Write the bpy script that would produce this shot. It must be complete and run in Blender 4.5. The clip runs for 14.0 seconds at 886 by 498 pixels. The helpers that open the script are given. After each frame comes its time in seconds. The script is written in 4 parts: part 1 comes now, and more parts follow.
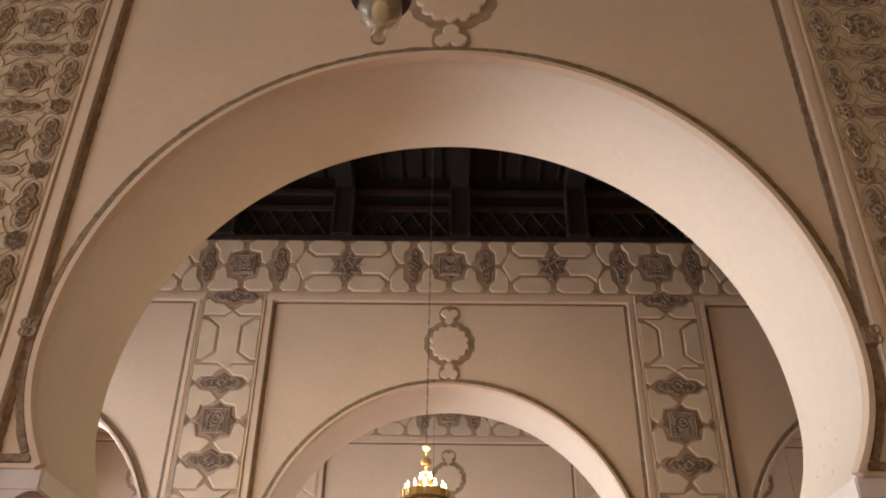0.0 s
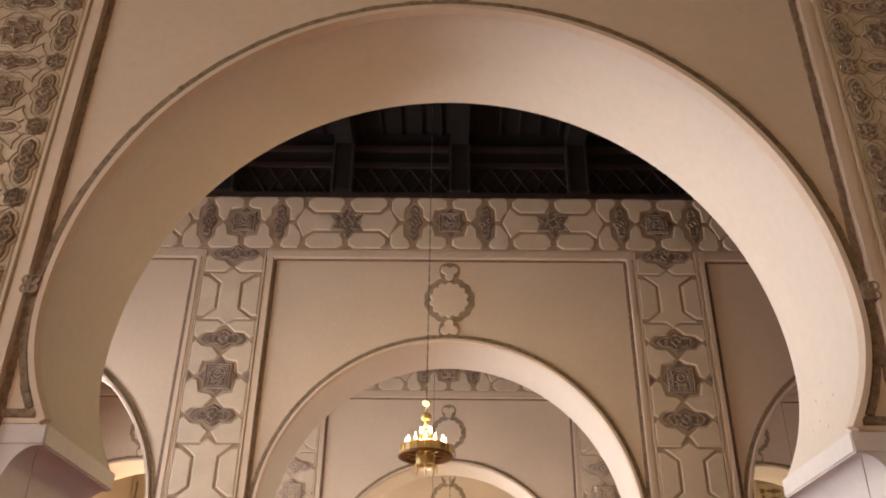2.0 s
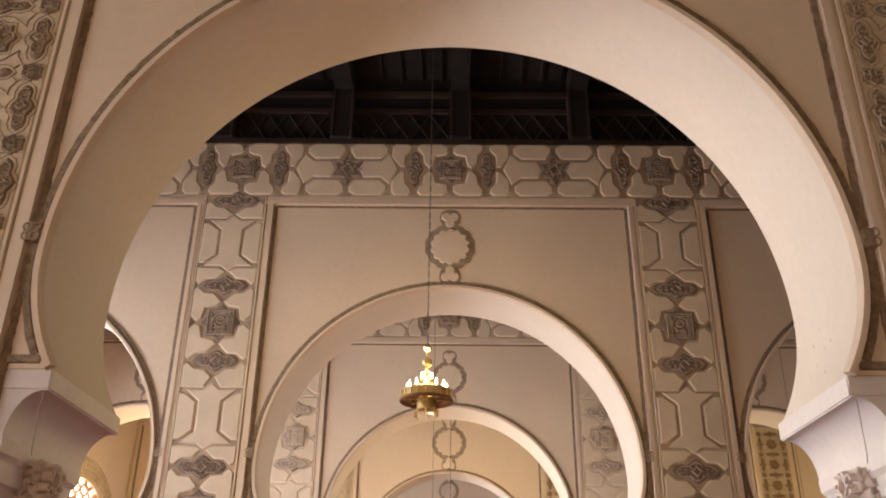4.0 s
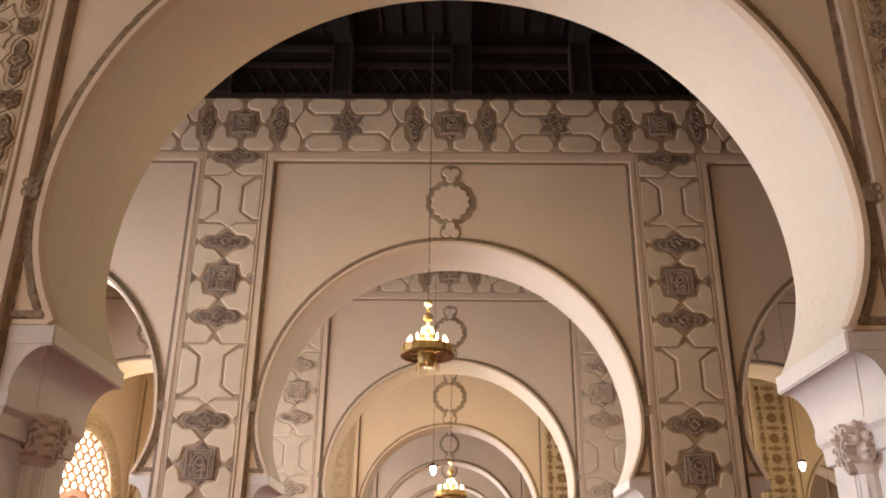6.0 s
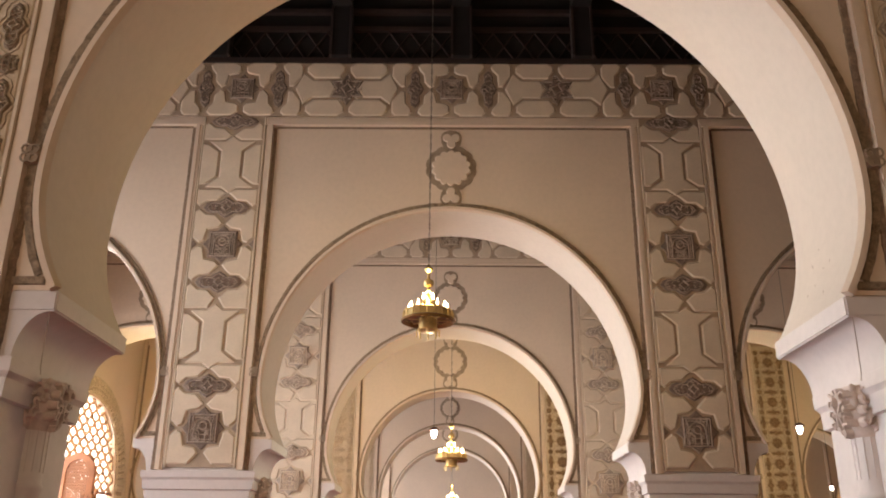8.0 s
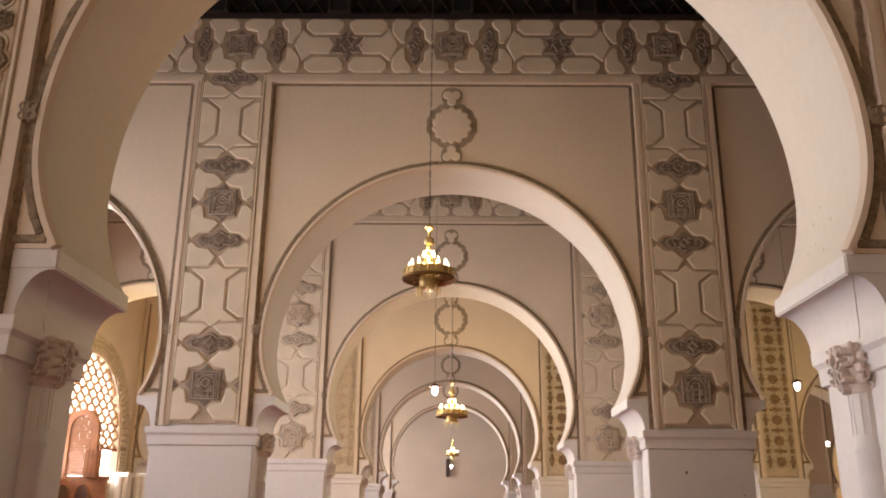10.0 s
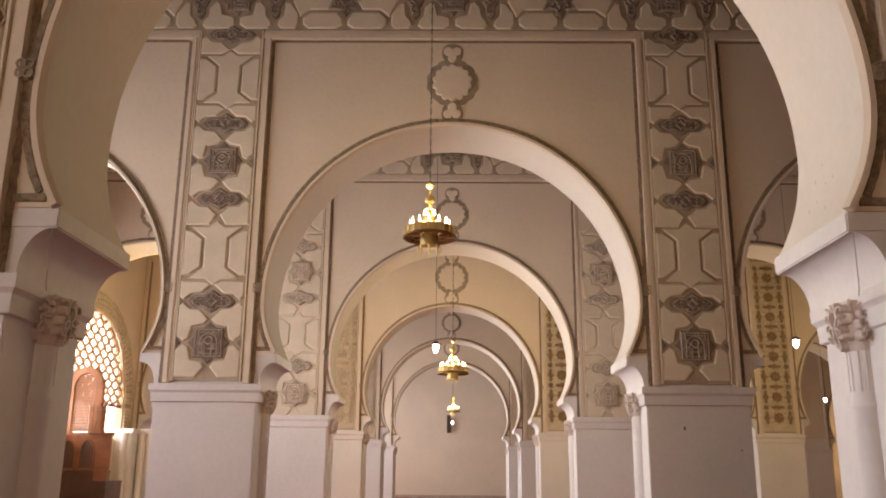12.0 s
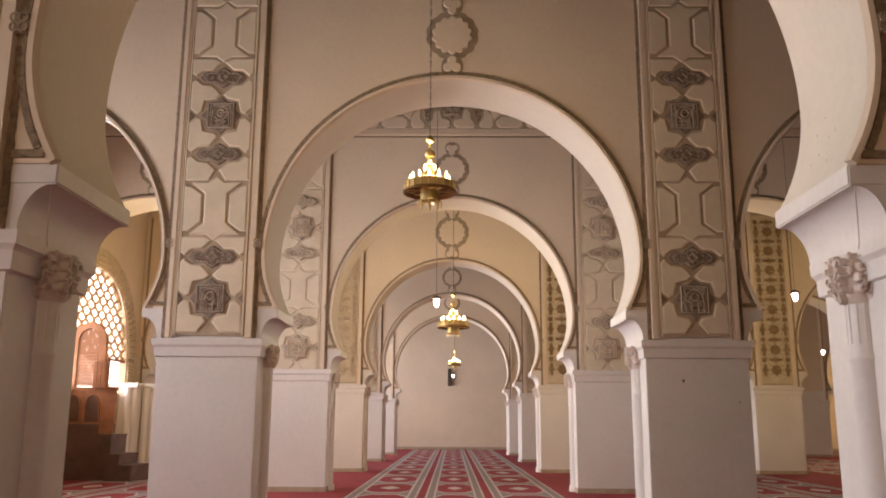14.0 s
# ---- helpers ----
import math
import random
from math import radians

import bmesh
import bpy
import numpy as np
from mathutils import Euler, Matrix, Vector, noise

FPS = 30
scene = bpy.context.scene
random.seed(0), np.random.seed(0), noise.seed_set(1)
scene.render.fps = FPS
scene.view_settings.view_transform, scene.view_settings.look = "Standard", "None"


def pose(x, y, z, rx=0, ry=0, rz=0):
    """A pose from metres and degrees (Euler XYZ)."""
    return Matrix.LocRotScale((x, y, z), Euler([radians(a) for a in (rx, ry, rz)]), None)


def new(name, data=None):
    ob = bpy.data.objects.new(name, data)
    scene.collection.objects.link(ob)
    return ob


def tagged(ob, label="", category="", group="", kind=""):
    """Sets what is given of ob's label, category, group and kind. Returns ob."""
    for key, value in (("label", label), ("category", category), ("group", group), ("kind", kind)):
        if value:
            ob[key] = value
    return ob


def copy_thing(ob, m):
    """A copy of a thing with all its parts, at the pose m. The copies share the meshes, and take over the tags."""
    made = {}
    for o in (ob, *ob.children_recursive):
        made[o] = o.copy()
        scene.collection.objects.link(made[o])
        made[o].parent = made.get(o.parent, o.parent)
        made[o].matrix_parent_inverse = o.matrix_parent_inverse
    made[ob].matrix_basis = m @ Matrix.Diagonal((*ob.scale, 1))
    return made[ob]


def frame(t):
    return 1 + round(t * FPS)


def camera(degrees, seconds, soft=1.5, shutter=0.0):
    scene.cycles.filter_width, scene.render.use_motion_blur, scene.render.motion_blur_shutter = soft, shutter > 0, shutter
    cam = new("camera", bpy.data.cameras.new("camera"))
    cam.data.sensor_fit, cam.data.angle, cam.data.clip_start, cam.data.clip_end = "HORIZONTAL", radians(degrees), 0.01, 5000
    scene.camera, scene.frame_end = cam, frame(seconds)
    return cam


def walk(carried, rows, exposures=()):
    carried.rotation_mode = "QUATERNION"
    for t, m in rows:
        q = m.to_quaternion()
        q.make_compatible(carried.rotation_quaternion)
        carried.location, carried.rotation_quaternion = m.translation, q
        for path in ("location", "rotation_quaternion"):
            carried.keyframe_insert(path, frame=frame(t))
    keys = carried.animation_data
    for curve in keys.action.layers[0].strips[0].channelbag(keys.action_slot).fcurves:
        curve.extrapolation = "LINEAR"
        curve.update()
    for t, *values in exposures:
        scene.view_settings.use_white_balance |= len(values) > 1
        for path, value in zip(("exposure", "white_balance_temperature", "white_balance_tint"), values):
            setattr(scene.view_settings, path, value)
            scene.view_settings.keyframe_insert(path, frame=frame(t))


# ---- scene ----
cam = camera(55.11, 14.0, soft=1.9)
# seconds, tilt up, turn to the right, lean: a camera on a stand that tilts down
TILTS = [
    (0.0, 32.081, -0.623, -0.754),
    (0.5, 31.400, -0.606, -0.749),
    (1.0, 30.748, -0.596, -0.735),
    (1.5, 29.953, -0.589, -0.715),
    (2.0, 29.167, -0.580, -0.699),
    (2.5, 28.144, -0.576, -0.684),
    (3.0, 27.246, -0.579, -0.663),
    (5.5, 23.277, -0.590, -0.634),
    (6.0, 22.598, -0.595, -0.615),
    (6.5, 21.999, -0.592, -0.602),
    (7.0, 21.472, -0.593, -0.587),
    (7.5, 20.903, -0.600, -0.577),
    (8.0, 20.283, -0.603, -0.558),
    (10.5, 16.765, -0.622, -0.527),
    (11.0, 16.085, -0.626, -0.513),
    (11.5, 15.364, -0.628, -0.495),
    (12.0, 14.649, -0.647, -0.481),
    (12.5, 13.782, -0.648, -0.469),
    (13.0, 12.976, -0.657, -0.437),
    (13.5, 12.236, -0.659, -0.374),
    (14.0, 11.600, -0.652, -0.272),
]
EYE_X, EYE_Z = 0.01, 1.4
walk(cam, [(t, pose(EYE_X, 0, EYE_Z, 0, 0, -turn) @ pose(0, 0, 0, 90 + tilt) @ pose(0, 0, 0, 0, 0, -lean)) for t, tilt, turn, lean in TILTS],
     exposures=[(0.0, -0.13), (3.0, -0.10), (6.5, -0.18), (11.0, -0.41), (14.0, -0.48)])

# ---- light ----
world = bpy.data.worlds.new("sky")
scene.world = world
world.use_nodes = True
sky = world.node_tree.nodes.new("ShaderNodeTexSky")
sky.sky_type, sky.sun_disc, sky.sun_elevation, sky.sun_rotation = "NISHITA", False, radians(50), radians(90)
world.node_tree.links.new(sky.outputs[0], world.node_tree.nodes["Background"].inputs[0])
world.node_tree.nodes["Background"].inputs[1].default_value = 0.1
scene.view_settings.exposure = 0.0

# depths of the arcade fronts, thickness of the arcades, pitch of the bays across
ROWS_Y = [4.9, 11.5, 18.15, 25.5, 32.5, 39.5]
THICK, BAY, WALL_Z, END_Y, LEFT_X, RIGHT_X, BACK_Y = 1.15, 6.6, 8.75, 47.6, -9.43, 23.1, -4.0
PIER_D = 1.0           # depth of the piers
SILL_Z = 2.93          # where the arches spring
ARCH_R, ARCH_Z = 2.61, 3.68


def window_or_fill(x, y, z, turn, w, h, power, colour=(0.92, 0.95, 1.03), spread=120):
    lamp = bpy.data.lights.new("window_or_fill_light", "AREA")
    lamp.shape, lamp.size, lamp.size_y, lamp.energy, lamp.color, lamp.spread = "RECTANGLE", w, h, power, colour, radians(spread)
    ob = new("window_or_fill_light", lamp)
    ob.matrix_world = pose(x, y, z, 90, 0, turn)
    return ob


WINDOW_Y = [1.0, 8.8, 15.4, 22.4, 29.6, 36.6, 43.9]
for wy in WINDOW_Y:
    window_or_fill(LEFT_X - 0.03, wy, 3.7, -90, 3.6, 2.8, 170 if wy < 2 else 330 if wy < 25 else 450 if wy < 33 else 580)
# Added warm fill from behind the camera; no window stands there.
window_or_fill(-0.8, BACK_Y + 0.2, 4.6, 0, 7.0, 3.5, 160, (1.0, 0.73, 0.41), 180)


# ---- materials ----
def material(name, colour, rough=0.85, metal=0.0, vary=0.12, scale=1.2, grain=60.0, bump=0.15, depth=0.004):
    """Plaster, stone, wood, metal: two scales of noise in colour, roughness and relief."""
    m = bpy.data.materials.new(name)
    m.use_nodes = True
    nt = m.node_tree
    b = nt.nodes["Principled BSDF"]
    b.inputs["Metallic"].default_value = metal
    co = nt.nodes.new("ShaderNodeNewGeometry")
    def noise_tex(s, detail, r=0.6):
        n = nt.nodes.new("ShaderNodeTexNoise")
        n.inputs["Scale"].default_value, n.inputs["Detail"].default_value, n.inputs["Roughness"].default_value = s, detail, r
        nt.links.new(co.outputs["Position"], n.inputs["Vector"])
        return n
    big, small = noise_tex(scale, 5), noise_tex(grain, 4)
    mix = nt.nodes.new("ShaderNodeMix")
    mix.data_type = "RGBA"
    ramp = nt.nodes.new("ShaderNodeMapRange")
    ramp.inputs["From Min"].default_value, ramp.inputs["From Max"].default_value = 0.3, 0.7
    nt.links.new(big.outputs["Fac"], ramp.inputs["Value"])
    nt.links.new(ramp.outputs["Result"], mix.inputs["Factor"])
    other = tuple(c * (1 - vary * 2) for c in colour)
    mix.inputs["A"].default_value, mix.inputs["B"].default_value = (*colour, 1), (*other, 1)
    mul = nt.nodes.new("ShaderNodeMix")
    mul.data_type, mul.blend_type = "RGBA", "MULTIPLY"
    mul.inputs["Factor"].default_value = vary * 2.5
    nt.links.new(mix.outputs["Result"], mul.inputs["A"])
    nt.links.new(small.outputs["Color"], mul.inputs["B"])
    bw = nt.nodes.new("ShaderNodeMapRange")
    bw.inputs["From Min"].default_value, bw.inputs["From Max"].default_value, bw.inputs["To Min"].default_value = 0.3, 0.6, 0.55
    nt.links.new(small.outputs["Fac"], bw.inputs["Value"])
    nt.links.new(bw.outputs["Result"], mul.inputs["B"])
    nt.links.new(mul.outputs["Result"], b.inputs["Base Color"])
    rr = nt.nodes.new("ShaderNodeMapRange")
    rr.inputs["To Min"].default_value, rr.inputs["To Max"].default_value = max(0.05, rough - 0.12), min(1.0, rough + 0.1)
    nt.links.new(big.outputs["Fac"], rr.inputs["Value"])
    nt.links.new(rr.outputs["Result"], b.inputs["Roughness"])
    bp = nt.nodes.new("ShaderNodeBump")
    bp.inputs["Strength"].default_value, bp.inputs["Distance"].default_value = bump, depth
    nt.links.new(small.outputs["Fac"], bp.inputs["Height"])
    nt.links.new(bp.outputs["Normal"], b.inputs["Normal"])
    return m


# Paler than the wall plaster: part of the soffits' daylight is in this colour.
SOFFIT = material("daylit_soffit_plaster", (0.735, 0.64, 0.54), vary=0.04, scale=0.6, grain=14, bump=0.1)
PLASTER = material("lime_plaster", (0.74, 0.592, 0.455), vary=0.045, scale=0.6, grain=14, bump=0.12)
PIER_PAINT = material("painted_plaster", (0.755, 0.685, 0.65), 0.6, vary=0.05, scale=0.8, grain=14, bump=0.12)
TILE = material("raised_plaster", (0.73, 0.60, 0.455), vary=0.06, scale=3.0, grain=45, bump=0.3)
CREAM_CARVED = material("carved_cream_stucco", (0.66, 0.53, 0.38), vary=0.10, scale=5.0, grain=45, bump=0.5, depth=0.008)
GROUND = material("aged_stucco_ground", (0.54, 0.405, 0.29), vary=0.16, scale=4.0, grain=70, bump=0.6, depth=0.008)
CARVED = material("carved_grey_stucco", (0.33, 0.245, 0.195), vary=0.2, scale=9.0, grain=45, bump=1.0, depth=0.014)
TAN_CARVED = material("carved_tan_stucco", (0.36, 0.26, 0.18), vary=0.22, scale=9.0, grain=45, bump=1.0, depth=0.014)
TAN_RELIEF = material("carved_tan_relief", (0.62, 0.50, 0.37), vary=0.15, scale=9.0, grain=50, bump=0.8, depth=0.01)
BROWN_RELIEF = material("brown_stained_relief", (0.50, 0.35, 0.20), vary=0.2, scale=9.0, grain=45, bump=0.8, depth=0.01)
BROWN = material("brown_stained_carving", (0.34, 0.21, 0.115), vary=0.22, scale=9.0, grain=45, bump=1.0, depth=0.014)
ROPE = material("rough_carved_band", (0.38, 0.26, 0.175), vary=0.26, scale=14.0, grain=60, bump=1.0, depth=0.015)
GRIT = material("gritty_tan_band", (0.47, 0.335, 0.215), vary=0.28, scale=22.0, grain=95, bump=1.0, depth=0.02)
MEDAL = material("brown_medallion_ground", (0.43, 0.32, 0.225), vary=0.18, scale=6.0, grain=70, bump=0.6, depth=0.008)
LATH = material("worn_cedar_lath", (0.040, 0.021, 0.016), 0.75, vary=0.2, scale=2.0, grain=30, bump=0.4)
IRON = material("dull_iron", (0.16, 0.13, 0.11), 0.45, 0.8, vary=0.15, scale=10.0)
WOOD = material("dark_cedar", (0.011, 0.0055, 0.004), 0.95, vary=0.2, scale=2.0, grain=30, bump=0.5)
RELIEF = material("carved_pale_stucco", (0.55, 0.44, 0.355), vary=0.18, scale=8.0, grain=60, bump=0.7, depth=0.008)
CAPITAL = material("carved_capital_stone", (0.72, 0.60, 0.53), vary=0.08, scale=9.0, grain=30, bump=0.5, depth=0.008)
OPENWORK = material("orange_cedar_openwork", (0.58, 0.27, 0.14), 0.5, vary=0.15, scale=4.0)
CEDAR = material("carved_red_cedar", (0.44, 0.175, 0.075), 0.55, vary=0.2, scale=3.0, grain=40, bump=0.6)
STEP = material("worn_dark_wood", (0.17, 0.085, 0.06), 0.5, vary=0.2, scale=3.0, grain=40, bump=0.4)
BRASS = material("polished_brass", (0.88, 0.66, 0.30), 0.42, 1.0, vary=0.12, scale=12.0, grain=60, bump=0.15)
# Darker than BRASS: the shade under the chandelier's rim is in the colour.
SHADED_BRASS = material("shade_toned_brass", (0.46, 0.27, 0.11), 0.45, 1.0, vary=0.2, scale=12.0, grain=60, bump=0.2)
DARK = material("black_plastic", (0.02, 0.02, 0.022), 0.45, vary=0.1)
LATTICE = material("pale_lattice", (0.60, 0.38, 0.21), 0.7, vary=0.12, scale=4.0)


def glowing(name, colour, strength):
    m = bpy.data.materials.new(name)
    m.use_nodes = True
    b = m.node_tree.nodes["Principled BSDF"]
    b.inputs["Base Color"].default_value = (*colour, 1)
    b.inputs["Emission Color"].default_value = (*colour, 1)
    b.inputs["Emission Strength"].default_value = strength
    return m


FLAME = glowing("lit_warm_bulb", (1.0, 0.78, 0.42), 38.0)
COOL = glowing("lit_white_bulb", (1.0, 0.97, 0.92), 30.0)
DAY = glowing("bright_sky", (1.0, 0.97, 0.94), 4.5)
GLASS = bpy.data.materials.new("clear_glass")
GLASS.use_nodes = True
_b = GLASS.node_tree.nodes["Principled BSDF"]
_b.inputs["Base Color"].default_value, _b.inputs["Roughness"].default_value = (0.90, 0.86, 0.72, 1), 0.12
_b.inputs["Transmission Weight"].default_value, _b.inputs["IOR"].default_value = 0.86, 1.25


def carpet_material():
    """Red pile with grey bands along the hall and a row of oval medallions in each lane."""
    m = bpy.data.materials.new("woven_carpet")
    m.use_nodes = True
    nt = m.node_tree
    b = nt.nodes["Principled BSDF"]
    b.inputs["Roughness"].default_value = 0.95

    def calc(op, a, c=None):
        n = nt.nodes.new("ShaderNodeMath")
        n.operation = op
        for i, v in enumerate((a, c)):
            if isinstance(v, (int, float)):
                n.inputs[i].default_value = v
            elif v is not None:
                nt.links.new(v, n.inputs[i])
        return n.outputs[0]

    def between(v, lo, hi):
        return calc("MULTIPLY", calc("GREATER_THAN", v, lo), calc("LESS_THAN", v, hi))

    geo, sep = nt.nodes.new("ShaderNodeNewGeometry"), nt.nodes.new("ShaderNodeSeparateXYZ")
    nt.links.new(geo.outputs["Position"], sep.inputs[0])
    x, y = sep.outputs[0], sep.outputs[1]
    across = calc("PINGPONG", calc("ADD", x, BAY * 20 - 0.07), BAY / 2)
    lane = calc("ABSOLUTE", calc("SUBTRACT", across, 1.42))
    first = calc("LESS_THAN", across, 0.42)
    u = calc("ADD", calc("MULTIPLY", calc("DIVIDE", across, 0.40), first), calc("MULTIPLY", calc("DIVIDE", lane, 0.50), calc("SUBTRACT", 1.0, first)))
    v = calc("PINGPONG", calc("SUBTRACT", y, 19.4 - 30.5), 1.525)
    cut = calc("DIVIDE", calc("ADD", u, calc("DIVIDE", v, 1.25)), 1.5)
    octagon = calc("MAXIMUM", calc("MAXIMUM", calc("DIVIDE", u, 0.93), calc("DIVIDE", v, 1.22)), cut)
    diamond = calc("ADD", calc("DIVIDE", u, 0.46), calc("DIVIDE", v, 0.48))
    field = calc("MAXIMUM", calc("LESS_THAN", across, 0.40), between(across, 0.92, 1.92))
    pale = calc("MULTIPLY", field, calc("MAXIMUM", between(octagon, 1.0, 1.10), calc("LESS_THAN", diamond, 1.0)))
    grey = calc("MULTIPLY", field, calc("GREATER_THAN", octagon, 1.10))
    for lo, hi in ((0.40, 0.56), (0.76, 0.92), (1.92, 2.10)):
        grey = calc("MAXIMUM", grey, between(across, lo, hi))
        for edge in (lo, hi):
            pale = calc("MAXIMUM", pale, between(across, edge - 0.02, edge + 0.02))
    dark = calc("MULTIPLY", between(diamond, 1.0, 1.25), field)
    pile, wear = nt.nodes.new("ShaderNodeTexNoise"), nt.nodes.new("ShaderNodeTexNoise")
    pile.inputs["Scale"].default_value, wear.inputs["Scale"].default_value = 90.0, 0.9
    for n in (pile, wear):
        nt.links.new(geo.outputs["Position"], n.inputs["Vector"])

    def blend(fac, a, c, mode="MIX"):
        n = nt.nodes.new("ShaderNodeMix")
        n.data_type, n.blend_type = "RGBA", mode
        for key, val in (("Factor", fac), ("A", a), ("B", c)):
            if isinstance(val, (int, float)):
                n.inputs[key].default_value = val
            elif isinstance(val, tuple):
                n.inputs[key].default_value = (*val, 1)
            else:
                nt.links.new(val, n.inputs[key])
        return n.outputs["Result"]

    red = blend(wear.outputs["Fac"], (0.31, 0.016, 0.025), (0.22, 0.011, 0.018))
    col = blend(dark, red, (0.17, 0.008, 0.014))
    col = blend(grey, col, (0.25, 0.19, 0.185))
    col = blend(pale, col, (0.52, 0.42, 0.39))
    col = blend(0.35, col, pile.outputs["Color"], "OVERLAY")
    nt.links.new(col, b.inputs["Base Color"])
    bp = nt.nodes.new("ShaderNodeBump")
    bp.inputs["Strength"].default_value, bp.inputs["Distance"].default_value = 0.6, 0.006
    nt.links.new(pile.outputs["Fac"], bp.inputs["Height"])
    nt.links.new(bp.outputs["Normal"], b.inputs["Normal"])
    return m


CARPET = carpet_material()


# ---- helpers for meshes ----
def part(name, bm, mat, parent=None, label="", smooth=None):
    me = bpy.data.meshes.new(name)
    bmesh.ops.recalc_face_normals(bm, faces=bm.faces)
    if smooth is not None:
        for e in bm.edges:
            e.smooth = len(e.link_faces) == 2 and e.calc_face_angle(3.0) < radians(smooth)
        for fc in bm.faces:
            fc.smooth = True
    bm.to_mesh(me)
    bm.free()
    me.materials.append(mat)
    ob = new(name, me)
    if parent is not None:
        ob.parent = parent
    if label:
        tagged(ob, label)
    return ob


def thing(name, label, category, group="", kind="", at=(0, 0, 0)):
    ob = new(name)
    ob.empty_display_size = 0.2
    ob.location = at
    return tagged(ob, label, category, group, kind)


def box(bm, x0, x1, y0, y1, z0, z1):
    v = [bm.verts.new((x, y, z)) for x in (x0, x1) for y in (y0, y1) for z in (z0, z1)]
    for q in ((0, 1, 3, 2), (4, 6, 7, 5), (0, 4, 5, 1), (2, 3, 7, 6), (0, 2, 6, 4), (1, 5, 7, 3)):
        bm.faces.new([v[i] for i in q])
    return v


def prism(bm, pts, y0, y1, inset=0.0, soft=0.0):
    """A plate in the x-z plane from y0 (front) to y1; its front edge is drawn in by inset over soft metres of depth."""
    n = len(pts)
    back = [bm.verts.new((x, y1, z)) for x, z in pts]
    rings = [back]
    if inset:
        rings.append([bm.verts.new((x, y0 + soft, z)) for x, z in pts])
        rings.append([bm.verts.new((x, y0, z)) for x, z in offset(pts, -inset)])
    else:
        rings.append([bm.verts.new((x, y0, z)) for x, z in pts])
    for a, b in zip(rings, rings[1:]):
        for i in range(n):
            j = (i + 1) % n
            bm.faces.new((a[i], a[j], b[j], b[i]))
    bm.faces.new(rings[-1])
    bm.faces.new(list(reversed(back)))


def offset(pts, d, closed=True):
    """The outline moved outwards by d (to the right of the way, for a counter-clockwise outline)."""
    n, out = len(pts), []
    area = sum(pts[i][0] * pts[(i + 1) % n][1] - pts[(i + 1) % n][0] * pts[i][1] for i in range(n)) if closed else 1
    s = 1 if area > 0 else -1
    for i in range(n):
        a = pts[i - 1] if (closed or i > 0) else None
        b = pts[i]
        c = pts[(i + 1) % n] if (closed or i < n - 1) else None
        ns = []
        for p, q in ((a, b), (b, c)):
            if p is not None and q is not None:
                dx, dz = q[0] - p[0], q[1] - p[1]
                ln = math.hypot(dx, dz) or 1e-9
                ns.append((dz / ln, -dx / ln))
        nx, nz = sum(v[0] for v in ns) / len(ns), sum(v[1] for v in ns) / len(ns)
        k = max(0.35, nx * nx + nz * nz)
        out.append((b[0] + s * d * nx / k, b[1] + s * d * nz / k))
    return out


def strip(bm, pts, w, y0, y1, closed=False, top=0.6):
    """A raised moulding along a line in the x-z plane: w wide at the wall (y1), narrower at its crest (y0)."""
    lines = [[bm.verts.new((x, y, z)) for x, z in offset(pts, d, closed)] for d, y in ((w / 2, y1), (w / 2 * top, y0), (-w / 2 * top, y0), (-w / 2, y1))]
    n = len(pts)
    for a, b in zip(lines, lines[1:]):
        for i in range(n if closed else n - 1):
            j = (i + 1) % n
            bm.faces.new((a[i], a[j], b[j], b[i]))
    if not closed:
        bm.faces.new([l[0] for l in lines])
        bm.faces.new([l[-1] for l in lines])


def lathe(bm, rings, segs=24, cx=0, cy=0, a0=0.0, a1=2 * math.pi):
    full = abs(a1 - a0 - 2 * math.pi) < 1e-6
    cnt = segs if full else segs + 1
    rows = [[bm.verts.new((cx + r * math.cos(a0 + (a1 - a0) * i / segs), cy + r * math.sin(a0 + (a1 - a0) * i / segs), z)) for i in range(cnt)] for r, z in rings]
    for a, b in zip(rows, rows[1:]):
        for i in range(cnt if full else cnt - 1):
            j = (i + 1) % cnt
            bm.faces.new((a[i], a[j], b[j], b[i]))
    bm.faces.new(rows[-1])
    bm.faces.new(list(reversed(rows[0])))


def arch_line(r, steps=96, foot=SILL_Z):
    """A horseshoe line from the left foot over the crown to the right foot; below its centre it draws in faster than a circle."""
    low = -math.asin(min(1, (ARCH_Z - foot) * 1.38 / r))
    pts = []
    for i in range(steps + 1):
        a = (math.pi - low) + (low * 2 - math.pi) * i / steps
        z = r * math.sin(a)
        pts.append((r * math.cos(a), ARCH_Z + (z if z > 0 else z / 1.38)))
    return pts


# ---- setting ----
def window_wall():
    """The side wall with a tall round-headed window in each bay."""
    edges = [BACK_Y - 0.5] + [(a + b) / 2 for a, b in zip(WINDOW_Y, WINDOW_Y[1:])] + [END_Y + 0.5]
    wall = thing("wall_left", "cream plaster side wall with tall round-headed lattice windows", "wall", kind="structure")
    half, sill, spring = 2.25, 2.20, 3.20
    for wy, y0, y1 in zip(WINDOW_Y, edges, edges[1:]):
        arc = [(wy - half * math.cos(math.pi * i / 32), spring + half * math.sin(math.pi * i / 32)) for i in range(33)]
        bm = bmesh.new()
        prism(bm, [(y0, sill), (wy - half, sill)] + arc + [(wy + half, sill), (y1, sill), (y1, 11), (y0, 11)], LEFT_X, LEFT_X - 0.2)
        prism(bm, [(y0, 0), (y1, 0), (y1, sill), (y0, sill)], LEFT_X, LEFT_X - 0.2)
        for v in bm.verts:
            v.co = Vector((v.co.y, v.co.x, v.co.z))
        part("wall_panel", bm, PLASTER, wall)


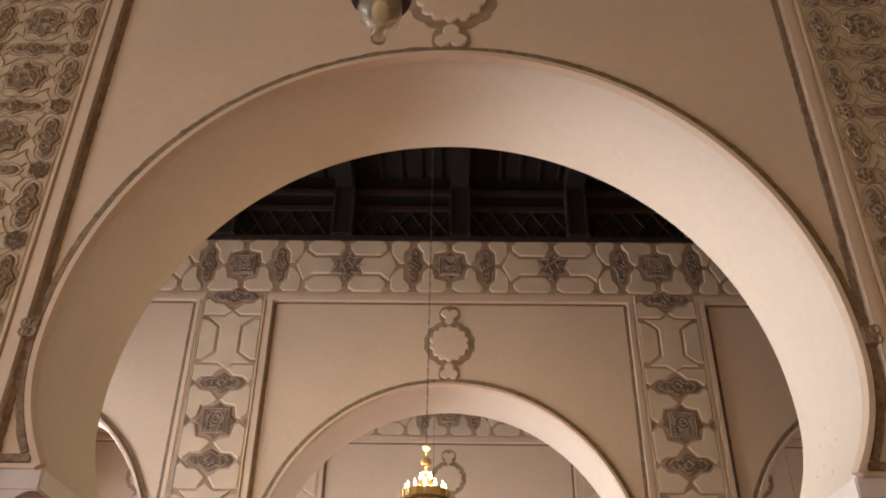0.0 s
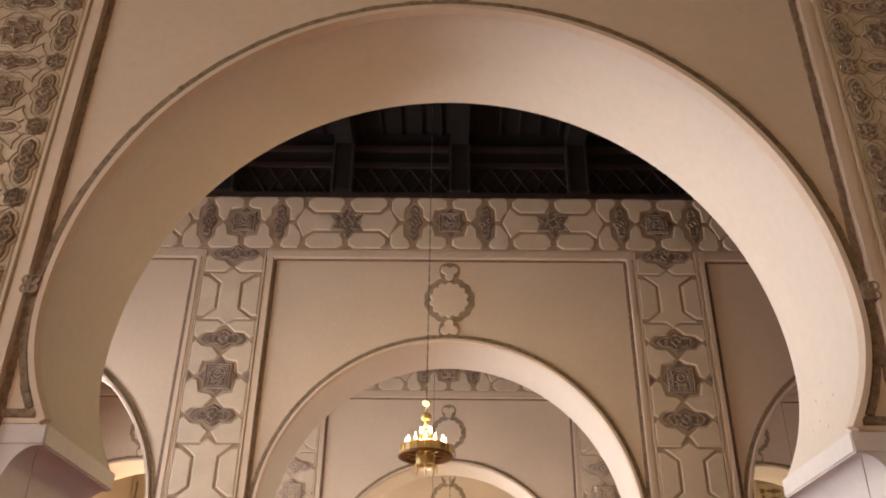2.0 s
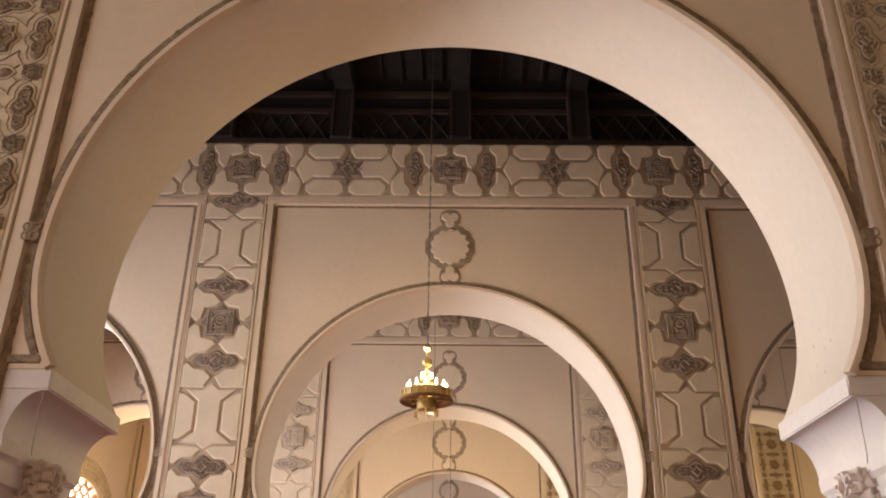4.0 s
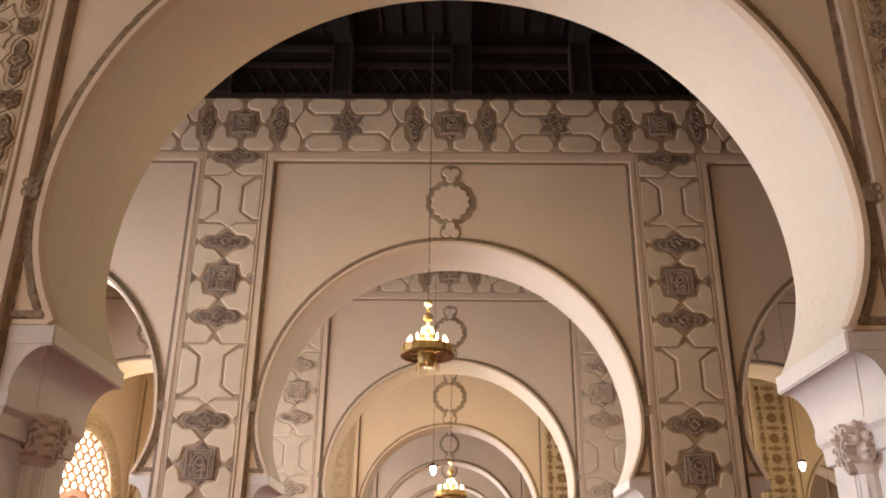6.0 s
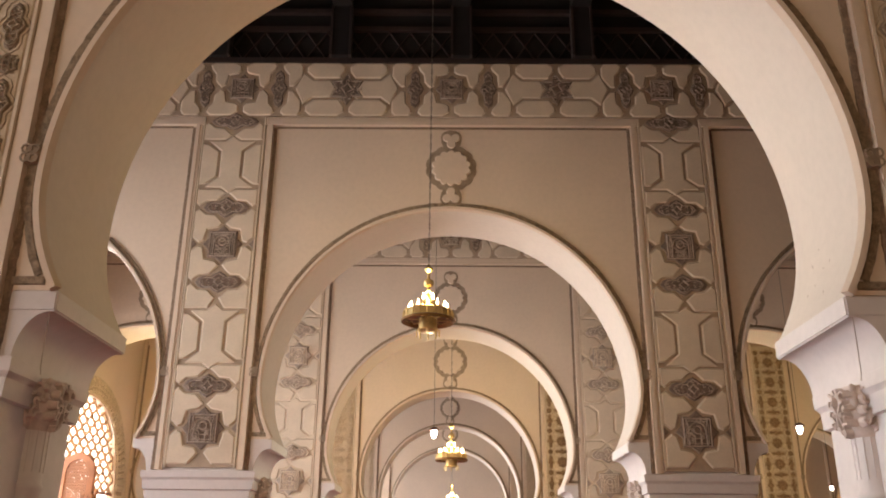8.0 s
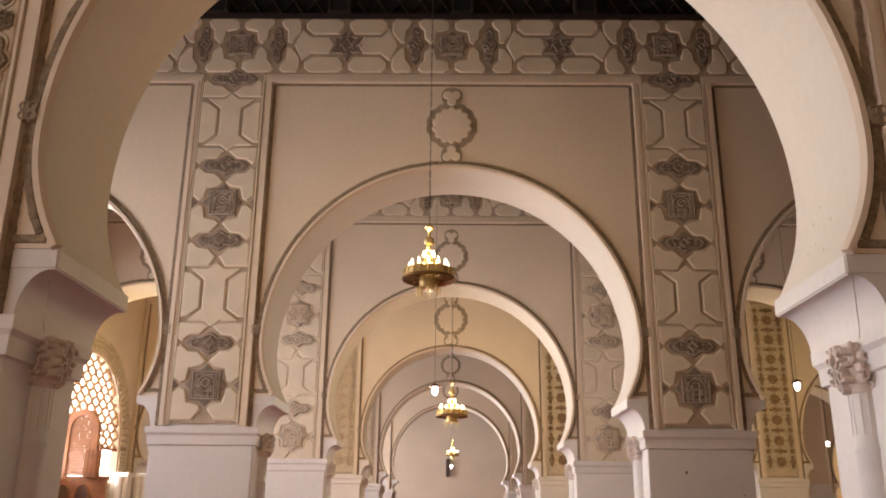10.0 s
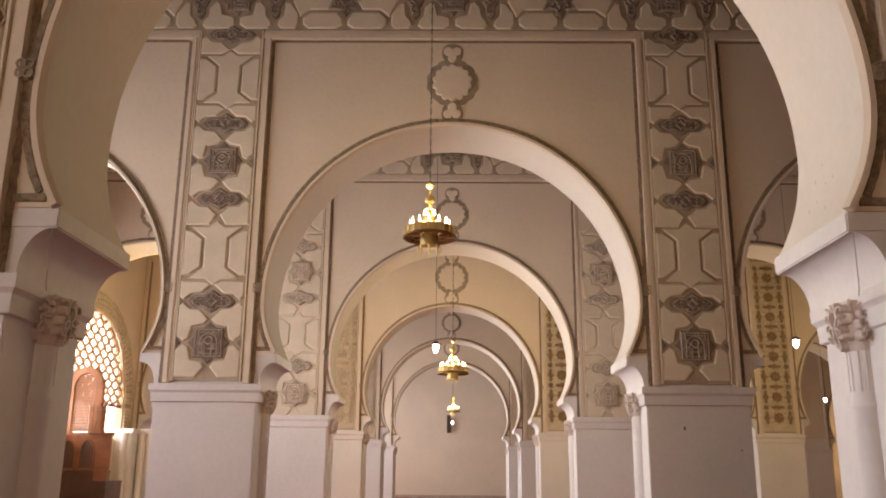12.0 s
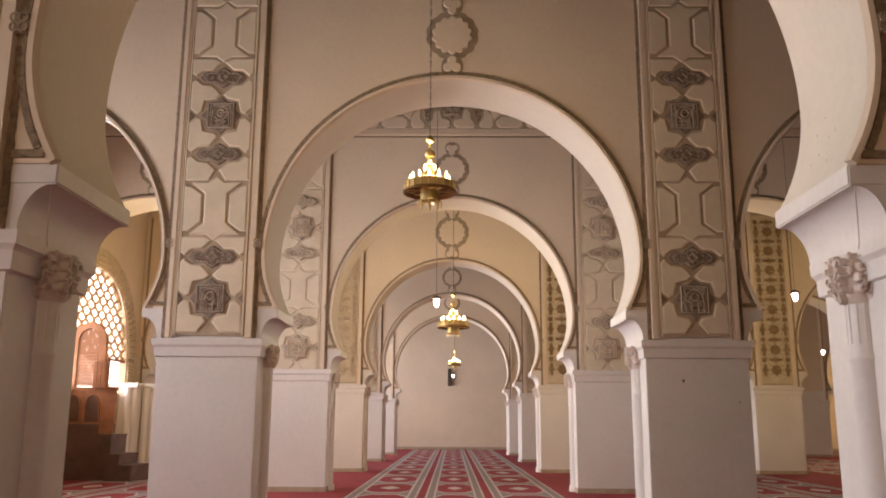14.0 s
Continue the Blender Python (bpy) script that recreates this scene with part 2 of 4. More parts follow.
def wall_pier(y):
    """A stepped pier that carries the arcade where it meets the side wall."""
    ob = thing("wall_pier", "white painted stepped pier against the side wall", "pier", kind="structure", at=(LEFT_X, y, 0))
    for w, d in ((0.50, 1.25), (0.86, 0.70)):
        bm = bmesh.new()
        box(bm, 0.003, w, -d, -0.003, 0, 2.36)
        bmesh.ops.bevel(bm, geom=[e for e in bm.edges if abs(e.verts[0].co.z - e.verts[1].co.z) > 1], offset=0.03, segments=3, affect="EDGES")
        part("shaft", bm, PIER_PAINT, ob)
        bm = bmesh.new()
        box(bm, 0.003, w + 0.03, -d - 0.03, -0.003, 2.361, 2.42)
        box(bm, 0.003, w + 0.055, -d - 0.055, -0.003, 2.421, 2.48)
        part("cornice", bm, PIER_PAINT, ob)
    for x, d in ((0.62, 0.78), (0.30, 1.28)):
        bm = bmesh.new()
        lathe(bm, [(0.12, 0.0), (0.12, 0.1), (0.095, 0.14), (0.095, 2.2), (0.13, 2.355)], 20, x, -d)
        part("column", bm, PIER_PAINT, ob, "slim engaged column", 40)


def swap(bm):
    """Turns a plate drawn in x-z so that it lies in the side wall."""
    for v in bm.verts:
        v.co = Vector((v.co.y, v.co.x, v.co.z))


def window(wy):
    half, sill, low, spring = 2.25, 2.20, 3.10, 3.20
    ob = thing("window", "tall round-headed window with a honeycomb lattice and carved surround", "window", "windows of the side wall", "structure", (LEFT_X, wy, 0))
    bm = bmesh.new()
    cw, ch = 0.50, 0.38
    cols = int(2 * half / cw)
    for c in range(cols + 1):
        px = -half + c * cw
        for side in (-1, 1):
            pts, z, i = [], low, 0
            while z <= spring + half:
                w = cw * 0.5 * (0.5 - 0.5 * math.cos(2 * math.pi * (z - low) / ch))
                qx = px + side * w
                if abs(qx) < half and (z < spring or math.hypot(qx, z - spring) < half):
                    pts.append((qx, z))
                z += ch / 8
            if len(pts) > 2:
                strip(bm, pts, 0.062, -0.06, -0.12, top=0.85)
    swap(bm)
    part("lattice", bm, LATTICE, ob, "pale honeycomb lattice against the daylight")
    bm = bmesh.new()
    arc = [(-half * math.cos(math.pi * i / 40), spring + half * math.sin(math.pi * i / 40)) for i in range(41)]
    line = [(-half, sill)] + arc + [(half, sill)]
    strip(bm, offset(line, -0.03, False), 0.06, -0.03, -0.13, top=0.9)
    strip(bm, [(-half, low), (half, low)], 0.07, -0.04, -0.12, top=0.9)
    swap(bm)
    part("window_frame", bm, CEDAR, ob, "orange-brown wooden frame")
    for i in range(44):
        t0, t1 = i / 44 * math.pi, (i + 0.86) / 44 * math.pi
        bm = bmesh.new()
        q = [(-r * math.cos(a), spring + r * math.sin(a)) for r, a in ((half + 0.05, t0), (half + 0.05, t1), (half + 0.52, t1), (half + 0.52, t0))]
        prism(bm, q, 0.07, -0.004, 0.02, -0.02)
        mid = (t0 + t1) / 2
        for rr in (half + 0.15, half + 0.28, half + 0.41):
            prism(bm, circle(-rr * math.cos(mid), spring + rr * math.sin(mid), 0.055, 8), 0.105, 0.05)
        swap(bm)
        part("voussoir", bm, CREAM_CARVED, ob)
    for s in (-1, 1):
        bm = bmesh.new()
        prism(bm, [(s * (half + 0.05), sill - 0.1), (s * (half + 0.52), sill - 0.1), (s * (half + 0.52), spring), (s * (half + 0.05), spring)], 0.04, -0.004)
        swap(bm)
        part("jamb_band", bm, GROUND, ob)
        for i in range(9):
            z = sill + 0.1 * i
            bm = bmesh.new()
            prism(bm, [(s * (half + 0.05), z + 0.01), (s * (half + 0.52), z + 0.01), (s * (half + 0.52), z + 0.09), (s * (half + 0.05), z + 0.09)], 0.075, 0.03, 0.012, -0.015)
            for dx in (0.15, 0.28, 0.41):
                prism(bm, circle(s * (half + dx), z + 0.05, 0.045, 8), 0.105, 0.06)
            swap(bm)
            part("carved_block", bm, CREAM_CARVED, ob)
    return ob


def sky_backdrop():
    bm = bmesh.new()
    box(bm, LEFT_X - 1.4, LEFT_X - 1.3, BACK_Y - 0.5, END_Y + 0.5, 0.5, 8.5)
    tagged(part("backdrop", bm, DAY), "bright hazy daylight outside the windows", "sky", kind="structure")


def shell():
    bm = bmesh.new()
    box(bm, LEFT_X - 1, RIGHT_X + 1, BACK_Y - 1, END_Y + 1, -0.2, 0.0)
    tagged(part("floor", bm, CARPET), "red carpet with grey bands and oval medallions", "carpet", kind="structure")
    # Back and right walls are unseen, added to close the hall.
    for name, x0, x1, y0, y1 in (("wall_end", LEFT_X, RIGHT_X, END_Y, END_Y + 0.5), ("wall_back", LEFT_X, RIGHT_X, BACK_Y - 0.5, BACK_Y), ("wall_right", RIGHT_X, RIGHT_X + 0.5, BACK_Y - 0.5, END_Y + 0.5)):
        bm = bmesh.new()
        box(bm, x0, x1, y0, y1, 0, 11)
        tagged(part(name, bm, PLASTER), "plain cream plaster wall of the prayer hall", "wall", kind="structure")
    bm = bmesh.new()
    box(bm, LEFT_X, RIGHT_X, END_Y - 0.02, END_Y - 0.001, 0.002, 0.14)
    tagged(part("baseboard", bm, GROUND), "low brown baseboard along the end wall", "baseboard", kind="structure")


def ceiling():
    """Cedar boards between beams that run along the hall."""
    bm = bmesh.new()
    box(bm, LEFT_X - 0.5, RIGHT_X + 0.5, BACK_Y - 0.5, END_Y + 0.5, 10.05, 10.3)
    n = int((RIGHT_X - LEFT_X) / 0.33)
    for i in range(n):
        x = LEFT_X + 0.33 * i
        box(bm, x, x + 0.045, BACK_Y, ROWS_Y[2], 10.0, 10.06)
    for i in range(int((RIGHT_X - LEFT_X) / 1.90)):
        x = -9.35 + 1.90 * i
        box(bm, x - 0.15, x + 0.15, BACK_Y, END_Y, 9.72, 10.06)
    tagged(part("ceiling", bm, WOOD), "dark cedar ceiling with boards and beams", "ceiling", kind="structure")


def wood_frieze(full):
    """Cedar facing above an arcade; the full one has rails, crossing laths and brackets on its front."""
    ob = thing("wooden_frieze", "dark cedar frieze with crossed laths above the arcade" if full else "dark cedar facing above the arcade", "frieze", "wooden friezes", "structure")
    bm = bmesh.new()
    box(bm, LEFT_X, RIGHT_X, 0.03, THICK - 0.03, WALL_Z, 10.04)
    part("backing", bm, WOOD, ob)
    for y0, z0, z1 in ((-0.06, WALL_Z - 0.015, WALL_Z + 0.07), (-0.03, 9.34, 9.42), (-0.05, 9.66, 9.74)):
        bm = bmesh.new()
        box(bm, LEFT_X, RIGHT_X, y0, 0.05, z0, z1)
        part("rail", bm, LATH, ob)
    if not full:
        return ob
    laths, c = [], 0.33
    for up in (0, 1):
        bm = bmesh.new()
        strip(bm, [(0, 0.5 * (1 - up)), (c, 0.5 * up)], 0.026, -0.004 * up, 0.03)
        laths.append(part("lath", bm, LATH, ob))
    n = 30
    for i in range(n):
        for o in laths:
            if i == 0:
                q = o
            else:
                q = o.copy()
                scene.collection.objects.link(q)
            q.location = (-n * c / 2 + c * i, 0, 8.83)
    for i in range(7):
        x = -5.55 + 1.90 * i
        bm = bmesh.new()
        box(bm, x - 0.13, x + 0.13, -0.14, 0.03, WALL_Z + 0.07, 9.73)
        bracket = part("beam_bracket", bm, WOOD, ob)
        # The beams' thin highlight edges, built as slats of the lighter lath colour.
        for s in (-1, 1):
            bm = bmesh.new()
            box(bm, x + s * 0.15 - 0.02, x + s * 0.15 + 0.02, -0.16, 0.03, WALL_Z + 0.07, 9.73)
            part("bracket_highlight", bm, LATH, bracket)
    return ob


# ---- carved plaster ----
def star_pts(cx, cz, r, n=8, inner=0.765, turn=0.0):
    return [(cx + (r if i % 2 == 0 else r * inner) * math.sin(math.pi * i / n + turn), cz + (r if i % 2 == 0 else r * inner) * math.cos(math.pi * i / n + turn)) for i in range(2 * n)]


def loz_pts(cx, cz, a, b, upright=False):
    """A long lozenge with a stepped middle, as wide as 2a and as high as 2b."""
    q = [(-a, 0), (-a * 0.86, b * 0.40), (-a * 0.66, b * 0.56), (-a * 0.36, b * 0.50), (-a * 0.20, b * 0.78), (0, b)]
    q += [(-x, z) for x, z in reversed(q[:-1])]
    q += [(x, -z) for x, z in reversed(q[1:-1])]
    return [(cx + (z if upright else x), cz + (x if upright else z)) for x, z in q]


def mirror(pts, cx=0.0):
    return [(2 * cx - x, z) for x, z in reversed(pts)]


def circle(cx, cz, r, n=14):
    return [(cx + r * math.cos(2 * math.pi * i / n), cz + r * math.sin(2 * math.pi * i / n)) for i in range(n)]


def curls(bm, rnd, spots, size, y):
    """Small scrolls of stucco leafwork, one at each spot."""
    for px, pz in spots:
        a0, turn, q = rnd.uniform(0, 6.28), rnd.choice((-1, 1)) * rnd.uniform(3.4, 5.2), size * rnd.uniform(0.8, 1.2)
        strip(bm, [(px + q * (1 - 0.11 * k) * math.cos(a0 + turn * k / 6), pz + q * (1 - 0.11 * k) * math.sin(a0 + turn * k / 6)) for k in range(7)], size * 0.34, y - rnd.uniform(0.024, 0.034), y - 0.011, top=0.5)


def carved_star(ob, cx, cz, r, y, seed, n=8, inner=0.765, stuff=None, leafy=False):
    """A star plate with a carved field: a square, bars and scrolls."""
    rnd = random.Random(seed)
    bm = bmesh.new()
    prism(bm, star_pts(cx, cz, r, n, inner), y - 0.012, y + 0.06, 0.012, 0.01)
    star = part("star", bm, (stuff or GREY)[0], ob, (stuff or GREY)[2] + " carved star rosette")
    bm = bmesh.new()
    k = r * 0.62
    if n == 6 or leafy:
        strip(bm, star_pts(cx, cz, r * 0.90, n, inner), r * 0.05, y - 0.026, y - 0.011, True)
        strip(bm, star_pts(cx, cz, r * 0.34, 4, 0.62, rnd.uniform(0, 0.8)), r * 0.06, y - 0.034, y - 0.011, True)
        for ring, count in ((0.46, 6), (0.72, 9)):
            turn = rnd.uniform(0, 1)
            curls(bm, rnd, [(cx + r * ring * math.cos(turn + 6.283 * q / count), cz + r * ring * math.sin(turn + 6.283 * q / count)) for q in range(count)], r * 0.145, y)
    else:
        strip(bm, [(cx - k, cz - k), (cx + k, cz - k), (cx + k, cz + k), (cx - k, cz + k)], r * 0.07, y - 0.03, y - 0.011, True)
        strip(bm, [(cx - k * 0.82, cz - k * 0.82), (cx + k * 0.82, cz - k * 0.82), (cx + k * 0.82, cz + k * 0.82), (cx - k * 0.82, cz + k * 0.82)], r * 0.045, y - 0.026, y - 0.011, True)
        strip(bm, [(cx + r * 0.36 * math.cos(a), cz + r * 0.1 + r * 0.36 * math.sin(a)) for a in [math.pi * i / 12 for i in range(13)]], r * 0.07, y - 0.034, y - 0.011)
        strip(bm, circle(cx, cz + r * 0.12, r * 0.18), r * 0.08, y - 0.034, y - 0.011, True)
        strip(bm, [(cx - r * 0.3, cz - r * 0.28), (cx + r * 0.3, cz - r * 0.28)], r * 0.06, y - 0.03, y - 0.011)
        for s in (-1, 1):
            strip(bm, [(cx + s * r * 0.42, cz - k), (cx + s * r * 0.40, cz + r * 0.2), (cx + s * r * 0.5, cz + k)], r * 0.075, y - 0.032, y - 0.011)
            strip(bm, [(cx + s * r * 0.16, cz - k), (cx + s * r * 0.14, cz - r * 0.2), (cx + s * r * 0.32, cz - r * 0.05)], r * 0.07, y - 0.032, y - 0.011)
            for _ in range(5):
                a, d = rnd.uniform(0, 6.28), rnd.uniform(0.3, 0.7) * r
                strip(bm, circle(cx + s * abs(d * math.cos(a)) * 0.8, cz + d * math.sin(a) * 0.8, r * rnd.uniform(0.07, 0.13), 8), r * 0.05, y - 0.028, y - 0.011, True)
    part("carving", bm, (stuff or GREY)[1], star)


def carved_lozenge(ob, cx, cz, a, b, y, upright=False, stuff=None):
    bm = bmesh.new()
    prism(bm, loz_pts(cx, cz, a, b, upright), y - 0.012, y + 0.06, 0.010, 0.01)
    loz = part("lozenge", bm, (stuff or GREY)[0], ob, (stuff or GREY)[2] + " carved lozenge")
    bm = bmesh.new()

    def put(x, z):
        return (cx + z, cz + x) if upright else (cx + x, cz + z)
    strip(bm, [put(*p) for p in loz_pts(0, 0, a * 0.80, b * 0.78)], b * 0.09, y - 0.024, y - 0.011, True)
    strip(bm, [put(*p) for p in star_pts(0, 0, b * 0.40, 4, 0.6)], b * 0.10, y - 0.032, y - 0.011, True)
    rnd = random.Random(int(abs(cx * 97 + cz * 131)))
    spots = [(0, 0.66), (0, -0.66), (-0.2, 0.36), (0.2, 0.36), (-0.2, -0.36), (0.2, -0.36), (-0.44, 0.2), (0.44, 0.2), (-0.44, -0.2), (0.44, -0.2), (-0.68, 0.14), (0.68, 0.14), (-0.66, -0.2), (0.66, -0.2)]
    curls(bm, rnd, [put(a * u, b * v) for u, v in spots], b * 0.15, y)
    part("carving", bm, (stuff or GREY)[1], loz)


GREY = (CARVED, RELIEF, "grey")
# One plaster throughout: the star's darker tone holds the deep carving's shade.
PALE = (RELIEF, TILE, "shade-toned pale plaster")
STAINED = (BROWN, BROWN_RELIEF, "brown")
FADED = (material("faded_tan_carving", (0.57, 0.44, 0.31), vary=0.16, scale=9.0, grain=45, bump=0.8, depth=0.01), TILE, "faded tan")
TAN = (TAN_CARVED, TAN_RELIEF, "tan")


def plate(ob, pts, y):
    bm = bmesh.new()
    prism(bm, offset(pts, 0.011), y - 0.022, y + 0.01, 0.019, 0.015)
    part("panel", bm, TILE, ob)


PIL_Z0, PIL_Z1, PIL_W = 2.57, 7.70, 0.48


def edge_trim(ob, y, mat=GROUND):
    bm = bmesh.new()
    box(bm, -PIL_W, PIL_W, y, y + 0.06, PIL_Z0 - 0.02, PIL_Z1 + 0.09)
    part("ground", bm, mat, ob)
    for s in (-1, 1):
        bm = bmesh.new()
        strip(bm, [(s * (PIL_W - 0.018), PIL_Z0 - 0.02), (s * (PIL_W - 0.018), PIL_Z1 + 0.06)], 0.034, y - 0.02, y + 0.004)
        part("edge_bead", bm, TILE, ob)


def pilaster_star(stuff=GREY):
    """The band between two arches: stars, lozenges and long cartouches set in raised panels."""
    ob = thing("carved_pilaster", "cream plaster pilaster with " + stuff[2] + " carved stars and raised strapwork panels", "pilaster", "carved pilasters", "structure")
    y, deep = -0.03, (0.045 if stuff is PALE else 0.0)
    edge_trim(ob, y, TILE if stuff is PALE else GROUND)
    e = 0.435
    for n, s in enumerate((3.06, 5.69)):
        carved_star(ob, 0, s, 0.288, y - deep, 5 + n, 8, 0.785, stuff=stuff)
        for up in (-1, 1):
            l = s + up * 0.575
            if l < PIL_Z0:
                l = PIL_Z0 - 0.16
            else:
                carved_lozenge(ob, 0, l, 0.335, 0.165, y - deep, stuff=stuff)
            if s - PIL_Z0 < 1 and up < 0:
                q = [(-e, s - 0.11), (-0.345, s - 0.035), (-0.285, s - 0.06), (-0.245, s - 0.235), (-0.09, s - 0.265), (-0.05, s - 0.325), (-0.16, PIL_Z0 + 0.03), (-e, PIL_Z0 + 0.03)]
            else:
                q = [(-e, s + up * 0.11), (-0.345, s + up * 0.035), (-0.285, s + up * 0.06), (-0.245, s + up * 0.235), (-0.09, s + up * 0.265), (-0.03, s + up * 0.32),
                     (-0.09, l - up * 0.185), (-0.15, l - up * 0.125), (-0.29, l - up * 0.115), (-0.385, l - up * 0.03), (-e, l - up * 0.07)]
            for pts in (q, mirror(q)):
                plate(ob, pts, y)
            tri = [(-e - 0.02, s - 0.075), (-0.375, s), (-e - 0.02, s + 0.075)]
            if up > 0:
                for pts in (tri, mirror(tri)):
                    bm = bmesh.new()
                    prism(bm, pts, y - 0.012, y + 0.01, 0.006, 0.006)
                    part("corner_leaf", bm, stuff[0], ob)
    carved_lozenge(ob, 0, 7.69, 0.36, 0.15, y - deep, stuff=stuff)
    for c0, c1, l0, l1 in ((3.93, 4.72, 3.635, 5.115), (6.57, 7.37, 6.265, 7.69)):
        for c, l, up in ((c0, l0, 1), (c1, l1, -1)):
            q = [(-e, l + up * 0.07), (-0.385, l + up * 0.03), (-0.29, l + up * 0.115), (-0.15, l + up * 0.125), (-0.09, l + up * 0.185), (-0.03, l + up * 0.235),
                 (-0.12, c - up * 0.02), (-e, c - up * 0.02)]
            for pts in (q, mirror(q)):
                plate(ob, pts, y)
        q = [(-e, c0 + 0.08), (-0.36, c0 + 0.08), (-0.20, c0 + 0.20), (-0.20, c1 - 0.20), (-0.36, c1 - 0.08), (-e, c1 - 0.08)]
        for pts in (q, mirror(q)):
            plate(ob, pts, y)
        half = [(0, c1 + 0.06), (-0.11, c1 - 0.025), (-0.34, c1 - 0.025), (-0.15, c1 - 0.18), (-0.15, c0 + 0.18), (-0.34, c0 + 0.025), (-0.11, c0 + 0.025), (0, c0 - 0.06)]
        plate(ob, half + [(-x, z) for x, z in reversed(half[1:-1])], y)
    return ob


def pilaster_rosette(stuff=GREY):
    """The denser band: rows of three carved rosettes and lozenges on cream plaster."""
    ob = thing("carved_pilaster", "cream plaster pilaster with dense rows of " + stuff[2] + " carved rosettes", "pilaster", "carved pilasters", "structure")
    y = -0.03
    edge_trim(ob, y)
    bm = bmesh.new()
    prism(bm, [(-0.435, PIL_Z0 + 0.02), (0.435, PIL_Z0 + 0.02), (0.435, PIL_Z1), (-0.435, PIL_Z1)], y - 0.008, y + 0.01, 0.008, 0.006)
    part("field", bm, CREAM_CARVED, ob)
    step = 0.60
    z = 2.99
    i = 0
    lines = bmesh.new()
    while z < PIL_Z1 - 0.1:
        carved_star(ob, 0, z, 0.172, y - 0.006, i, 8, 0.80, stuff, True)
        for s in (-1, 1):
            carved_lozenge(ob, s * 0.335, z, 0.195, 0.095, y - 0.006, True, stuff)
            if z + 0.3 < PIL_Z1 - 0.1:
                carved_star(ob, s * 0.345, z + 0.30, 0.085, y - 0.006, i + 50, 6, 0.8, stuff)
            strip(lines, [(s * 0.19, z), (s * 0.23, z)], 0.014, y - 0.016, y - 0.006)
            strip(lines, offset(loz_pts(s * 0.335, z, 0.195, 0.095, True), 0.022), 0.007, y - 0.014, y - 0.006, True)
            for w in (-1, 1):
                strip(lines, [(s * 0.03, z + w * 0.20), (s * 0.10, z + w * 0.20), (s * 0.21, z + w * 0.11), (s * 0.21, z + w * 0.16), (s * 0.26, z + w * 0.235), (s * 0.40, z + w * 0.235)], 0.010, y - 0.016, y - 0.006)
                strip(lines, [(s * 0.20, z + w * 0.27), (s * 0.24, z + w * 0.235)], 0.010, y - 0.016, y - 0.006)
        strip(lines, star_pts(0, z, 0.200, 8, 0.8), 0.007, y - 0.012, y - 0.006, True)
        if z + 0.3 < PIL_Z1 - 0.1:
            strip(lines, offset(loz_pts(0, z + 0.30, 0.205, 0.082), 0.020), 0.009, y - 0.014, y - 0.006, True)
            carved_lozenge(ob, 0, z + 0.30, 0.205, 0.082, y - 0.006, False, stuff)
        z += step
        i += 1
    part("strapwork", lines, MEDAL, ob, "thin incised strapwork lines")
    return ob


